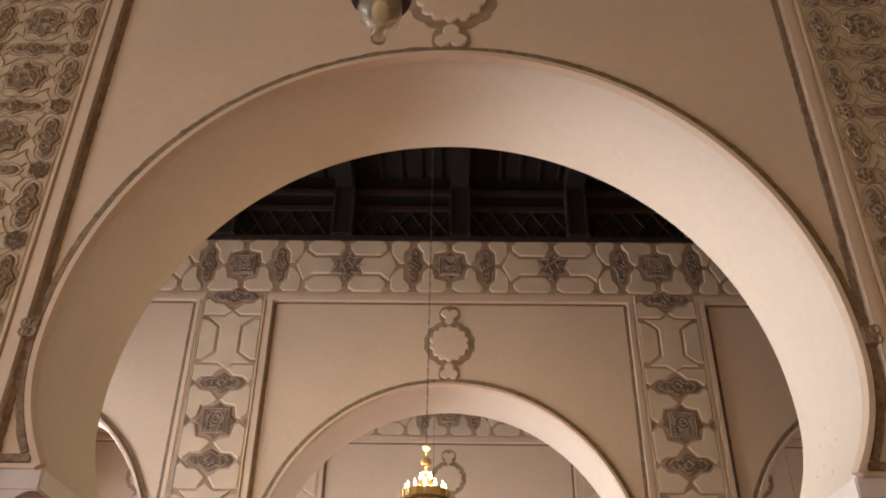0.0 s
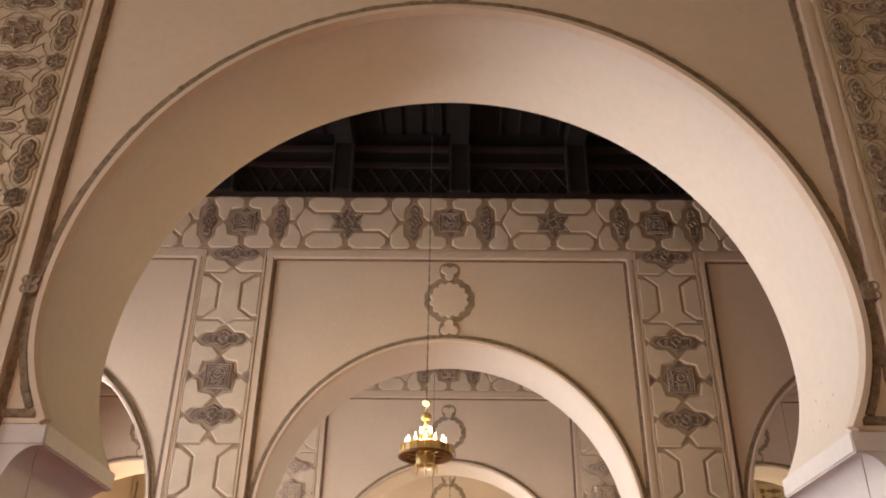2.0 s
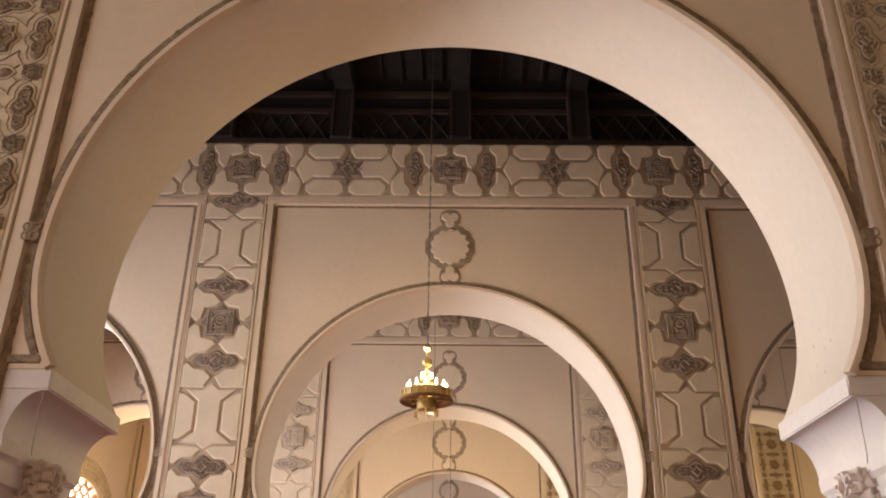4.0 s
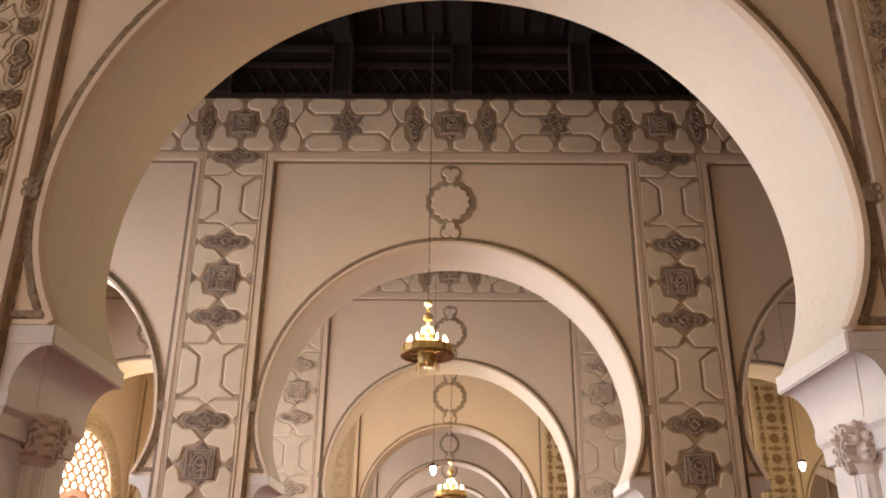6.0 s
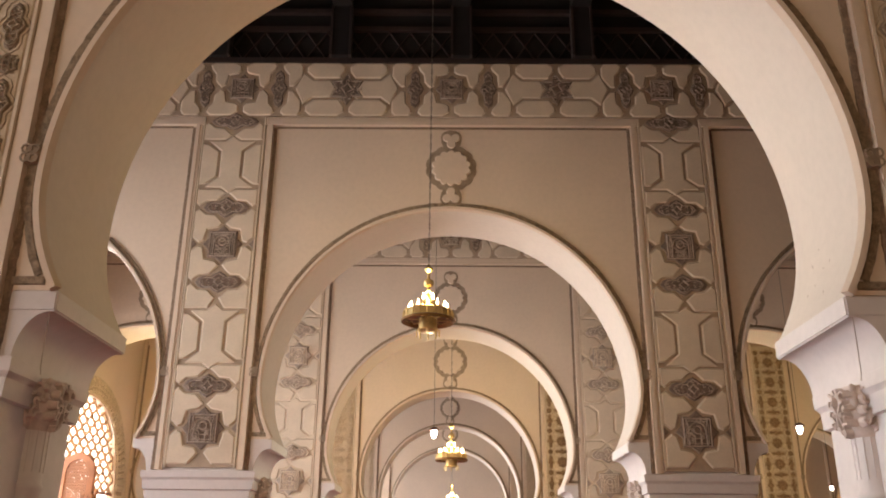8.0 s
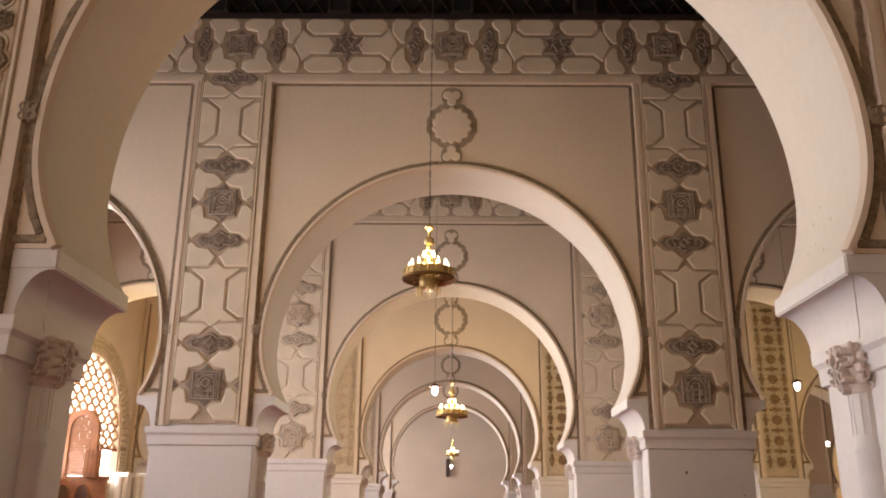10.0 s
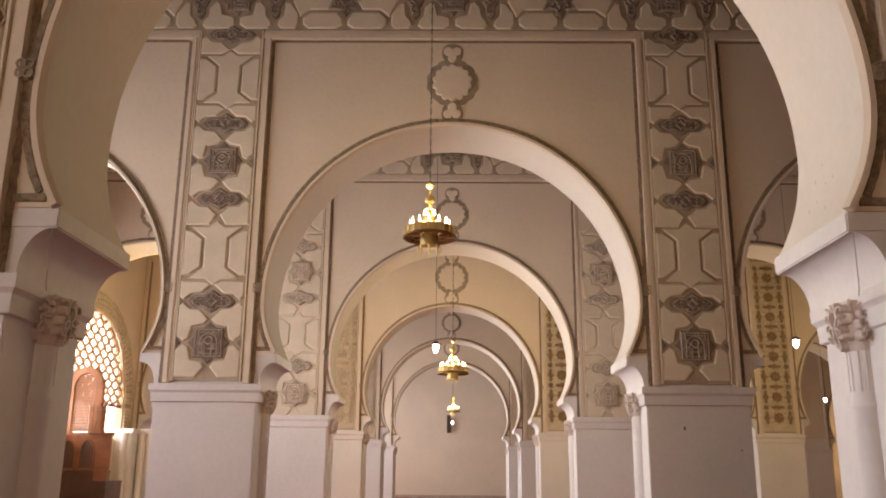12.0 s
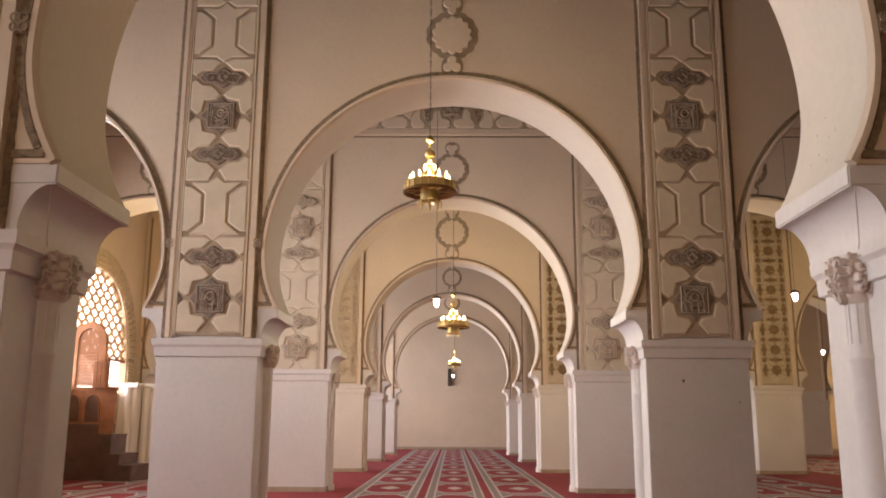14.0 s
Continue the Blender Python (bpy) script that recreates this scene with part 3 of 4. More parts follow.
def frieze(stuff=GREY):
    """The carved band over one arch: a star at its middle and over each pilaster, six-pointed stars between."""
    ob = thing("carved_frieze", "cream plaster frieze with " + stuff[2] + " carved stars in raised panels", "frieze", "carved friezes", "structure")
    y, z, b, t = -0.03, 8.27, 7.81, 8.72
    bm = bmesh.new()
    box(bm, -BAY / 2, BAY / 2, y, 0.004, 7.795, WALL_Z - 0.02)
    part("ground", bm, TILE if stuff is PALE else GROUND, ob)
    d = 0.03 if stuff is PALE else 0.0
    for cx, i in ((0, 1), (-BAY / 2 + 0.002, 2)):
        carved_star(ob, cx, z, 0.26, y - d, 30 + i, stuff=stuff)
        for s in (-1, 1):
            carved_lozenge(ob, cx + s * 0.575, z, 0.33, 0.135, y - d, True, stuff)
    for s in (-1, 1):
        carved_star(ob, s * 1.65, z, 0.29, y - d, 40 + s, 6, 0.58, stuff)
    for c in (0, -BAY / 2, BAY / 2):
        for s in (-1, 1):
            if abs(c + s * 0.3) > BAY / 2:
                continue
            for w in (-1, 1):
                zz = (t - z) if w > 0 else (z - b)
                q = [(c + s * 0.05, z + w * 0.31), (c + s * 0.09, z + w * 0.27), (c + s * 0.24, z + w * 0.24), (c + s * 0.28, z + w * 0.06), (c + s * 0.335, z + w * 0.03),
                     (c + s * 0.42, z + w * 0.12), (c + s * 0.43, z + w * 0.26), (c + s * 0.50, z + w * 0.34), (c + s * 0.52, z + w * (zz - 0.05)), (c + s * 0.47, z + w * zz), (c + s * 0.14, z + w * zz), (c + s * 0.05, z + w * (zz - 0.06))]
                plate(ob, q, y)
                q = [(c + s * 0.74, z + w * 0.05), (c + s * 0.73, z + w * 0.25), (c + s * 0.65, z + w * 0.34), (c + s * 0.63, z + w * (zz - 0.05)), (c + s * 0.68, z + w * zz), (c + s * 0.88, z + w * zz), (c + s * 0.93, z + w * (zz - 0.06)), (c + s * 0.93, z + w * 0.22), (c + s * 0.80, z + w * 0.05)]
                plate(ob, q, y)
    for s in (-1, 1):
        c = s * 1.65
        for v in (-1, 1):
            for w in (-1, 1):
                zz = (t - z) if w > 0 else (z - b)
                q = [(c + v * 0.05, z + w * 0.32), (c + v * 0.13, z + w * 0.20), (c + v * 0.52, z + w * 0.20), (c + v * 0.63, z + w * 0.30), (c + v * 0.63, z + w * (zz - 0.07)), (c + v * 0.55, z + w * zz), (c + v * 0.14, z + w * zz), (c + v * 0.05, z + w * (zz - 0.06))]
                plate(ob, q, y)
            q = [(c + v * 0.19, z), (c + v * 0.27, z + 0.14), (c + v * 0.54, z + 0.14), (c + v * 0.68, z + 0.26), (c + v * 0.80, z), (c + v * 0.68, z - 0.26), (c + v * 0.54, z - 0.14), (c + v * 0.27, z - 0.14)]
            plate(ob, q, y)
    return ob


def lobes(cx, cz, r, n, depth, per=8):
    pts = []
    for i in range(n * per):
        a = 2 * math.pi * i / (n * per)
        q = r * (1 - depth + depth * abs(math.sin(a * n / 2)))
        pts.append((cx + q * math.cos(a), cz + q * math.sin(a)))
    return pts


def arch_wall():
    ob = thing("arcade_wall", "cream plaster horseshoe arch in a thick arcade wall", "arch", "horseshoe arches", "structure")
    bm = bmesh.new()
    pts = [(-BAY / 2, SILL_Z)] + arch_line(ARCH_R) + [(BAY / 2, SILL_Z), (BAY / 2, WALL_Z), (-BAY / 2, WALL_Z)]
    prism(bm, pts, 0, THICK)
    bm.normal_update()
    # The arch's inner faces take the paler plaster with daylight in its colour.
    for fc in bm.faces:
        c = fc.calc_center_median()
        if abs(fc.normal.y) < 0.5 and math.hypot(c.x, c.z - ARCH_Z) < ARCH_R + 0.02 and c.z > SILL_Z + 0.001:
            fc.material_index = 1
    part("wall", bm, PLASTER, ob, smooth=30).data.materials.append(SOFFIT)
    # the arch's bead and its rough carved band
    bm = bmesh.new()
    strip(bm, arch_line(ARCH_R - 0.006, foot=SILL_Z + 0.005), 0.070, -0.042, 0.02, top=0.55)
    part("arch_bead", bm, PLASTER, ob, smooth=40)
    bm = bmesh.new()
    strip(bm, arch_line(ARCH_R + 0.056, 220, foot=SILL_Z + 0.09), 0.056, -0.018, 0.004, top=0.8)
    for v in bm.verts:
        v.co += Vector((noise.noise(v.co * 41) * 0.006, noise.noise(v.co * 33) * 0.010, noise.noise(v.co * 37 + Vector((5, 0, 0))) * 0.006))
    part("arch_band", bm, GRIT, ob, "rough brown carved band round the arch")
    for s in (-1, 1):
        bm = bmesh.new()
        strip(bm, [(s * 2.46, SILL_Z + 0.06), (s * 2.66, SILL_Z + 0.06)], 0.06, -0.016, 0.004, top=0.75)
        part("spring_band", bm, GRIT, ob)
        bm = bmesh.new()
        strip(bm, [(s * 2.680, 2.52 + 5.08 * i / 160) for i in range(161)], 0.055, -0.012, 0.004, top=0.8)
        for v in bm.verts:
            v.co += Vector((noise.noise(v.co * 31) * 0.010, noise.noise(v.co * 27) * 0.008, 0))
        part("frame_band", bm, ROPE, ob)
        bm = bmesh.new()
        strip(bm, [(s * 2.745, 2.52), (s * 2.745, 7.72)], 0.075, -0.05, 0.004, top=0.8)
        strip(bm, [(s * 2.795, 2.52), (s * 2.795, 7.72)], 0.045, -0.036, 0.004, top=0.8)
        part("frame_moulding", bm, PLASTER, ob)
        bm = bmesh.new()
        prism(bm, circle(s * 2.685, 3.83, 0.075, 10), -0.045, 0.004, 0.02, 0.02)
        for k in range(4):
            strip(bm, circle(s * 2.685 + 0.035 * math.cos(k * 1.57 + 0.78), 3.83 + 0.045 * math.sin(k * 1.57 + 0.78), 0.03, 8), 0.02, -0.055, -0.02, True)
        part("knot", bm, MEDAL, ob)
    bm = bmesh.new()
    strip(bm, [(-2.66, 7.605), (2.66, 7.605)], 0.04, -0.012, 0.004, top=0.7)
    part("frame_band", bm, ROPE, ob)
    bm = bmesh.new()
    strip(bm, [(-2.82, 7.675), (2.82, 7.675)], 0.09, -0.05, 0.004, top=0.8)
    strip(bm, [(-2.82, 7.745), (2.82, 7.745)], 0.06, -0.036, 0.004, top=0.8)
    part("frame_moulding", bm, PLASTER, ob)
    # the scalloped medallion and its two trefoils
    # Brown plates for the grooves round disc and trefoils, shade in the colour.
    bm = bmesh.new()
    prism(bm, lobes(0, 6.94, 0.385, 14, 0.05), -0.006, 0.004)
    part("medallion_ground", bm, MEDAL, ob)
    bm = bmesh.new()
    prism(bm, lobes(0, 6.94, 0.300, 14, 0.12), -0.030, 0.0, 0.012, 0.014)
    part("medallion", bm, PLASTER, ob, "raised scalloped plaster disc")
    for up in (-1, 1):
        c = 6.94 + up * 0.455
        leaf = []
        for k in range(72):
            a = 2 * math.pi * k / 72
            q = max([dx * math.cos(a) + dz * math.sin(a) + math.sqrt(max(0.0, 0.070 ** 2 - (dx * math.sin(a) - dz * math.cos(a)) ** 2)) for dx, dz in ((0.0, -0.062), (-0.062, 0.045), (0.062, 0.045))
                     if abs(dx * math.sin(a) - dz * math.cos(a)) < 0.070] or [0.03])
            leaf.append((q * math.cos(a), c + up * (q * math.sin(a))))
        bm = bmesh.new()
        around = [(0.155 * math.cos(t) * (1.0 + 0.22 * max(0.0, math.sin(t))), c + up * (0.165 * math.sin(t) + 0.012)) for t in [2 * math.pi * k / 40 for k in range(40)]]
        prism(bm, around, -0.009, 0.004)
        part("trefoil_ground", bm, MEDAL, ob)
        bm = bmesh.new()
        prism(bm, leaf, -0.030, 0.0, 0.010, 0.012)
        part("trefoil", bm, PLASTER, ob, "raised plaster trefoil")
    for s in (-1, 1):
        bm = bmesh.new()
        box(bm, *sorted((s * 2.37, s * (BAY / 2))), 0.0, THICK + 0.02, 2.80, SILL_Z)
        bmesh.ops.bevel(bm, geom=bm.edges, offset=0.01, segments=2, affect="EDGES")
        part("impost", bm, PIER_PAINT, ob)
        bm = bmesh.new()
        prof = [(s * (2.40 + 0.19 * math.cos(a)), 2.51 + 0.29 * math.sin(a)) for a in [math.pi / 2 * i / 16 for i in range(17)]] + [(s * BAY / 2, 2.80), (s * BAY / 2, 2.51)]
        prism(bm, prof, 0.004, THICK)
        part("bracket", bm, PIER_PAINT, ob, smooth=30)
    return ob


def leaf_capital(bm, cx, cy, z0, z1, r0, r1, seed):
    """A square bell with deep curling leaves on its faces."""
    rows = []
    for i in range(9):
        t = i / 8
        r = r0 + (r1 - r0) * (1 - (1 - t) ** 4)
        sq = 2.2 + 2.4 * t
        z = z0 + (z1 - z0) * t
        row = []
        for k in range(24):
            a = 2 * math.pi * k / 24 + math.pi / 4
            q = r / (abs(math.cos(a)) ** sq + abs(math.sin(a)) ** sq) ** (1 / sq)
            row.append(bm.verts.new((cx + q * math.cos(a), cy + q * math.sin(a), z)))
        rows.append(row)
    for a, b in zip(rows, rows[1:]):
        for k in range(24):
            bm.faces.new((a[k], a[(k + 1) % 24], b[(k + 1) % 24], b[k]))
    bm.faces.new(rows[-1])
    bm.faces.new(list(reversed(rows[0])))
    h = z1 - z0
    rnd = random.Random(seed)
    scrolls = []
    for s in (-1, 1):
        for px, pz, q, turns in ((0.088, 0.74, 0.052, 5.6), (0.055, 0.40, 0.046, -5.2), (0.112, 0.30, 0.034, 5.0), (0.030, 0.86, 0.030, -4.6), (0.105, 0.52, 0.026, 4.4), (0.035, 0.14, 0.030, 4.8)):
            a0 = rnd.uniform(0, 6.28)
            scrolls.append([(s * (px + q * (1 - 0.075 * k) * math.cos(a0 + turns * k / 11)), h * pz + q * 1.1 * (1 - 0.075 * k) * math.sin(a0 + turns * k / 11)) for k in range(12)])
        scrolls.append([(s * 0.006, h * 0.02), (s * 0.045, h * 0.22), (s * 0.015, h * 0.5), (s * 0.06, h * 0.66), (s * 0.02, h * 0.98)])
    for k in range(4):
        a = math.pi / 4 + k * math.pi / 2
        for i in range(3):
            t = 0.66 + 0.14 * i
            q = (r0 + (r1 - r0) * (1 - (1 - t) ** 4)) * (1.04 + 0.16 * t)
            w = 0.024 - 0.020 * abs(t - 0.75)
            m = Matrix.Translation((cx + q * math.cos(a), cy + q * math.sin(a), z0 + h * t)) @ Matrix.Rotation(a, 4, "Z") @ Matrix.Diagonal((0.024, w, 0.030, 1))
            bmesh.ops.create_icosphere(bm, subdivisions=2, radius=1.0, matrix=m)
    for face in range(4):
        rot = Matrix.Rotation(face * math.pi / 2, 3, "Z")
        sub = bmesh.new()
        for line in scrolls:
            strip(sub, line, 0.034, -0.040, 0.03, top=0.42)
        for v in sub.verts:
            t = min(1, max(0, v.co.z / h))
            r = r0 + (r1 - r0) * (1 - (1 - t) ** 4)
            p = rot @ Vector((v.co.x * (0.72 + 0.28 * t), -r + v.co.y, v.co.z))
            v.co = Vector((cx + p.x, cy + p.y, z0 + p.z))
        me = bpy.data.meshes.new("tmp")
        sub.to_mesh(me)
        sub.free()
        bm.from_mesh(me)
        bpy.data.meshes.remove(me)


def pier():
    ob = thing("pier", "white painted square pier with engaged columns and a plain cornice", "pier", "piers of the arcades", "structure")
    bm = bmesh.new()
    box(bm, -0.69, 0.69, 0.0, PIER_D, 0, 2.35)
    bmesh.ops.bevel(bm, geom=[e for e in bm.edges if abs(e.verts[0].co.z - e.verts[1].co.z) > 1], offset=0.012, segments=2, affect="EDGES")
    part("shaft", bm, PIER_PAINT, ob)
    bm = bmesh.new()
    levels = ((2.265, 0.0), (2.275, 0.03), (2.39, 0.036), (2.405, 0.045), (2.425, 0.06), (2.505, 0.065), (2.51, 0.055))
    rows = [[bm.verts.new((sx * (0.69 + o), PIER_D / 2 + sy * (PIER_D / 2 + o), z)) for sx, sy in ((-1, -1), (1, -1), (1, 1), (-1, 1))] for z, o in levels]
    for a, b in zip(rows, rows[1:]):
        for i in range(4):
            bm.faces.new((a[i], a[(i + 1) % 4], b[(i + 1) % 4], b[i]))
    bm.faces.new(rows[-1])
    part("cornice", bm, PIER_PAINT, ob)
    bm = bmesh.new()
    box(bm, -0.705, 0.705, -0.015, PIER_D + 0.015, 0.0, 0.10)
    part("base", bm, GROUND, ob, "low worn base band")
    for s in (-1, 1):
        bm = bmesh.new()
        lathe(bm, [(0.14, 0.0), (0.14, 0.10), (0.12, 0.13), (0.112, 0.2), (0.112, 1.78), (0.122, 1.80), (0.122, 1.825), (0.112, 1.84), (0.112, 2.16)], 28, s * 0.665, PIER_D / 2)
        col = part("column", bm, PIER_PAINT, ob, "slim engaged column", 40)
        for a in (-0.9, 0.0, 0.9):
            bm = bmesh.new()
            base = 0 if s > 0 else math.pi
            for da in (-0.2, 0.2):
                aa = base + a + da
                px, py = s * 0.665 + 0.112 * math.cos(aa), PIER_D / 2 + 0.112 * math.sin(aa)
                tube(bm, (px, py, 1.90), (px, py, 2.15), 0.006, 6)
            part("flute", bm, PIER_PAINT, col)
        bm = bmesh.new()
        leaf_capital(bm, s * 0.665, PIER_D / 2, 2.15, 2.46, 0.112, 0.152, 3)
        part("capital", bm, CAPITAL, ob, "pinkish carved leaf capital", 35)
    return ob


# ---- lamps and loose things ----
def tube(bm, a, b, r, segs=8):
    a, b = Vector(a), Vector(b)
    q = (b - a).to_track_quat("Z", "Y").to_matrix()
    rows = [[bm.verts.new(p + q @ Vector((r * math.cos(2 * math.pi * i / segs), r * math.sin(2 * math.pi * i / segs), 0))) for i in range(segs)] for p in (a, b)]
    for i in range(segs):
        bm.faces.new((rows[0][i], rows[0][(i + 1) % segs], rows[1][(i + 1) % segs], rows[1][i]))
    bm.faces.new(rows[1])
    bm.faces.new(list(reversed(rows[0])))


def lathe_ring(bm, rings, segs=40):
    """A turned ring: the outline is closed on itself, and the middle stays open."""
    rows = [[bm.verts.new((r * math.cos(2 * math.pi * i / segs), r * math.sin(2 * math.pi * i / segs), z)) for i in range(segs)] for r, z in rings]
    for a, b in zip(rows, rows[1:] + rows[:1]):
        for i in range(segs):
            bm.faces.new((a[i], a[(i + 1) % segs], b[(i + 1) % segs], b[i]))


def chandelier(x, y, z=3.61, power=120, size=1.0):
    """z: its lowest point."""
    ob = thing("chandelier", "polished brass ring chandelier with lit candle bulbs on a chain", "chandelier", "chandeliers", at=(x, y, z))
    ob.scale = (size, size, size)
    bm = bmesh.new()
    top = (10.04 - z) / size
    zz, k = 0.80, 0
    while zz < top:
        d = 0.006
        for sx in (-1, 1):
            tube(bm, (sx * d if k % 2 else 0, 0 if k % 2 else sx * d, zz), (sx * d if k % 2 else 0, 0 if k % 2 else sx * d, zz + 0.070), 0.0032, 5)
        zz += 0.062
        k += 1
    part("chain", bm, IRON, ob, "thin iron chain")
    bm = bmesh.new()
    lathe(bm, [(0.012, 0.40), (0.05, 0.43), (0.06, 0.47), (0.02, 0.50), (0.016, 0.55), (0.05, 0.57), (0.058, 0.60), (0.05, 0.63), (0.016, 0.65), (0.014, 0.72), (0.045, 0.745), (0.05, 0.765), (0.03, 0.785), (0.008, 0.82)], 18)
    part("finial", bm, BRASS, ob, "", 40)
    bm = bmesh.new()
    lathe_ring(bm, [(0.266, 0.199), (0.258, 0.272), (0.268, 0.280), (0.256, 0.287), (0.246, 0.278), (0.246, 0.199)])
    part("ring", bm, BRASS, ob, "broad brass ring", 35)
    bm = bmesh.new()
    lathe_ring(bm, [(0.280, 0.160), (0.290, 0.168), (0.289, 0.184), (0.276, 0.194), (0.266, 0.198), (0.250, 0.198), (0.258, 0.184), (0.272, 0.168)])
    part("lip", bm, SHADED_BRASS, ob, "brass lip with its underside shade in the colour", 35)
    bm = bmesh.new()
    lathe_ring(bm, [(0.245, 0.205), (0.098, 0.205), (0.098, 0.212), (0.245, 0.212)])
    part("pan", bm, SHADED_BRASS, ob, "brass pan with its underside shade in the colour", 35)
    for i in range(20):
        a = 2 * math.pi * i / 20
        bm = bmesh.new()
        for da, w in ((0, 0.018),):
            tube(bm, (0.266 * math.cos(a), 0.266 * math.sin(a), 0.20), (0.268 * math.cos(a), 0.268 * math.sin(a), 0.268), 0.010, 6)
        part("stud", bm, BRASS, ob)
    bm = bmesh.new()
    lathe(bm, [(0.10, 0.06), (0.112, 0.07), (0.112, 0.085), (0.10, 0.095), (0.095, 0.20), (0.085, 0.23), (0.03, 0.42), (0.02, 0.42)], 28)
    part("drum", bm, BRASS, ob, "", 40)
    for i in range(6):
        a = 2 * math.pi * i / 6 + 0.2
        bm = bmesh.new()
        tube(bm, (0.09 * math.cos(a), 0.09 * math.sin(a), 0.185), (0.252 * math.cos(a), 0.252 * math.sin(a), 0.19), 0.008, 6)
        part("arm", bm, BRASS, ob)
    for i in range(8):
        a = 2 * math.pi * i / 8
        bm = bmesh.new()
        tube(bm, (0.12 * math.cos(a), 0.12 * math.sin(a), 0.0), (0.12 * math.cos(a), 0.12 * math.sin(a), 0.08), 0.008, 6)
        part("pendant", bm, BRASS, ob)
    for i in range(16):
        r, n, zb = (0.205, 12, 0.30) if i < 12 else (0.075, 4, 0.40)
        a = 2 * math.pi * (i if i < 12 else i - 12 + 0.5) / n
        bm = bmesh.new()
        lathe(bm, [(0.016, zb - 0.10), (0.016, zb), (0.022, zb + 0.005)], 10, r * math.cos(a), r * math.sin(a))
        sleeve = part("candle", bm, BRASS, ob)
        bm = bmesh.new()
        lathe(bm, [(0.007, zb), (0.0115, zb + 0.018), (0.010, zb + 0.036), (0.0045, zb + 0.060), (0.0012, zb + 0.078)], 12, r * math.cos(a), r * math.sin(a))
        part("bulb", bm, FLAME, sleeve, "lit flame-shaped bulb", 60)
    lamp = bpy.data.lights.new("chandelier_light", "POINT")
    lamp.energy, lamp.color, lamp.shadow_soft_size = power, (1.0, 0.75, 0.34), 0.12
    new("chandelier_light", lamp).location = (x, y, z + 0.60 * size)
    return ob


def hanging_lamp(x, y, z, power=40, colour=(1.0, 0.90, 0.74)):
    ob = thing("hanging_lamp", "small hanging glass lantern with a lit white bulb", "lamp", "hanging lamps", at=(x, y, z))
    bm = bmesh.new()
    tube(bm, (0, 0, 0.30), (0, 0, 10.07 - z), 0.004, 6)
    part("rod", bm, IRON, ob)
    bm = bmesh.new()
    lathe(bm, [(0.09, 0.26), (0.10, 0.27), (0.07, 0.30), (0.02, 0.33)], 18)
    part("cap", bm, STEP, ob, "dark metal cap", 40)
    bm = bmesh.new()
    lathe(bm, [(0.010, 0.12), (0.028, 0.13), (0.045, 0.17), (0.055, 0.23), (0.045, 0.26)], 18)
    part("bulb", bm, COOL, ob, "lit white bulb", 60)
    lamp = bpy.data.lights.new("lamp_light", "POINT")
    lamp.energy, lamp.color, lamp.shadow_soft_size = power, colour, 0.15
    new("lamp_light", lamp).location = (x, y, z - 0.2)
    return ob


def glass_lantern(x, y, z):
    ob = thing("glass_lantern", "unlit clear glass lantern in a brass holder hanging on a rod", "lantern", at=(x, y, z))
    bm = bmesh.new()
    lathe(bm, [(0.012, 0.0), (0.028, 0.006), (0.030, 0.03), (0.026, 0.05), (0.024, 0.065), (0.05, 0.085), (0.072, 0.115), (0.08, 0.15), (0.076, 0.19), (0.09, 0.23), (0.10, 0.30), (0.094, 0.30), (0.07, 0.19), (0.074, 0.15), (0.066, 0.118), (0.046, 0.09), (0.02, 0.07), (0.02, 0.02)], 32)
    part("glass", bm, GLASS, ob, "", 50)
    bm = bmesh.new()
    lathe(bm, [(0.012, 0.075), (0.026, 0.09), (0.03, 0.12), (0.03, 0.16), (0.02, 0.18)], 16)
    part("socket", bm, PIER_PAINT, ob, "pale ceramic socket", 40)
    bm = bmesh.new()
    lathe(bm, [(0.106, 0.205), (0.112, 0.215), (0.112, 0.235), (0.104, 0.245), (0.098, 0.235), (0.098, 0.21)], 32)
    part("holder", bm, IRON, ob, "dull metal collar", 40)
    bm = bmesh.new()
    tube(bm, (0, 0, 0.16), (0, 0, 10.07 - z), 0.004, 6)
    part("rod", bm, IRON, ob)
    return ob


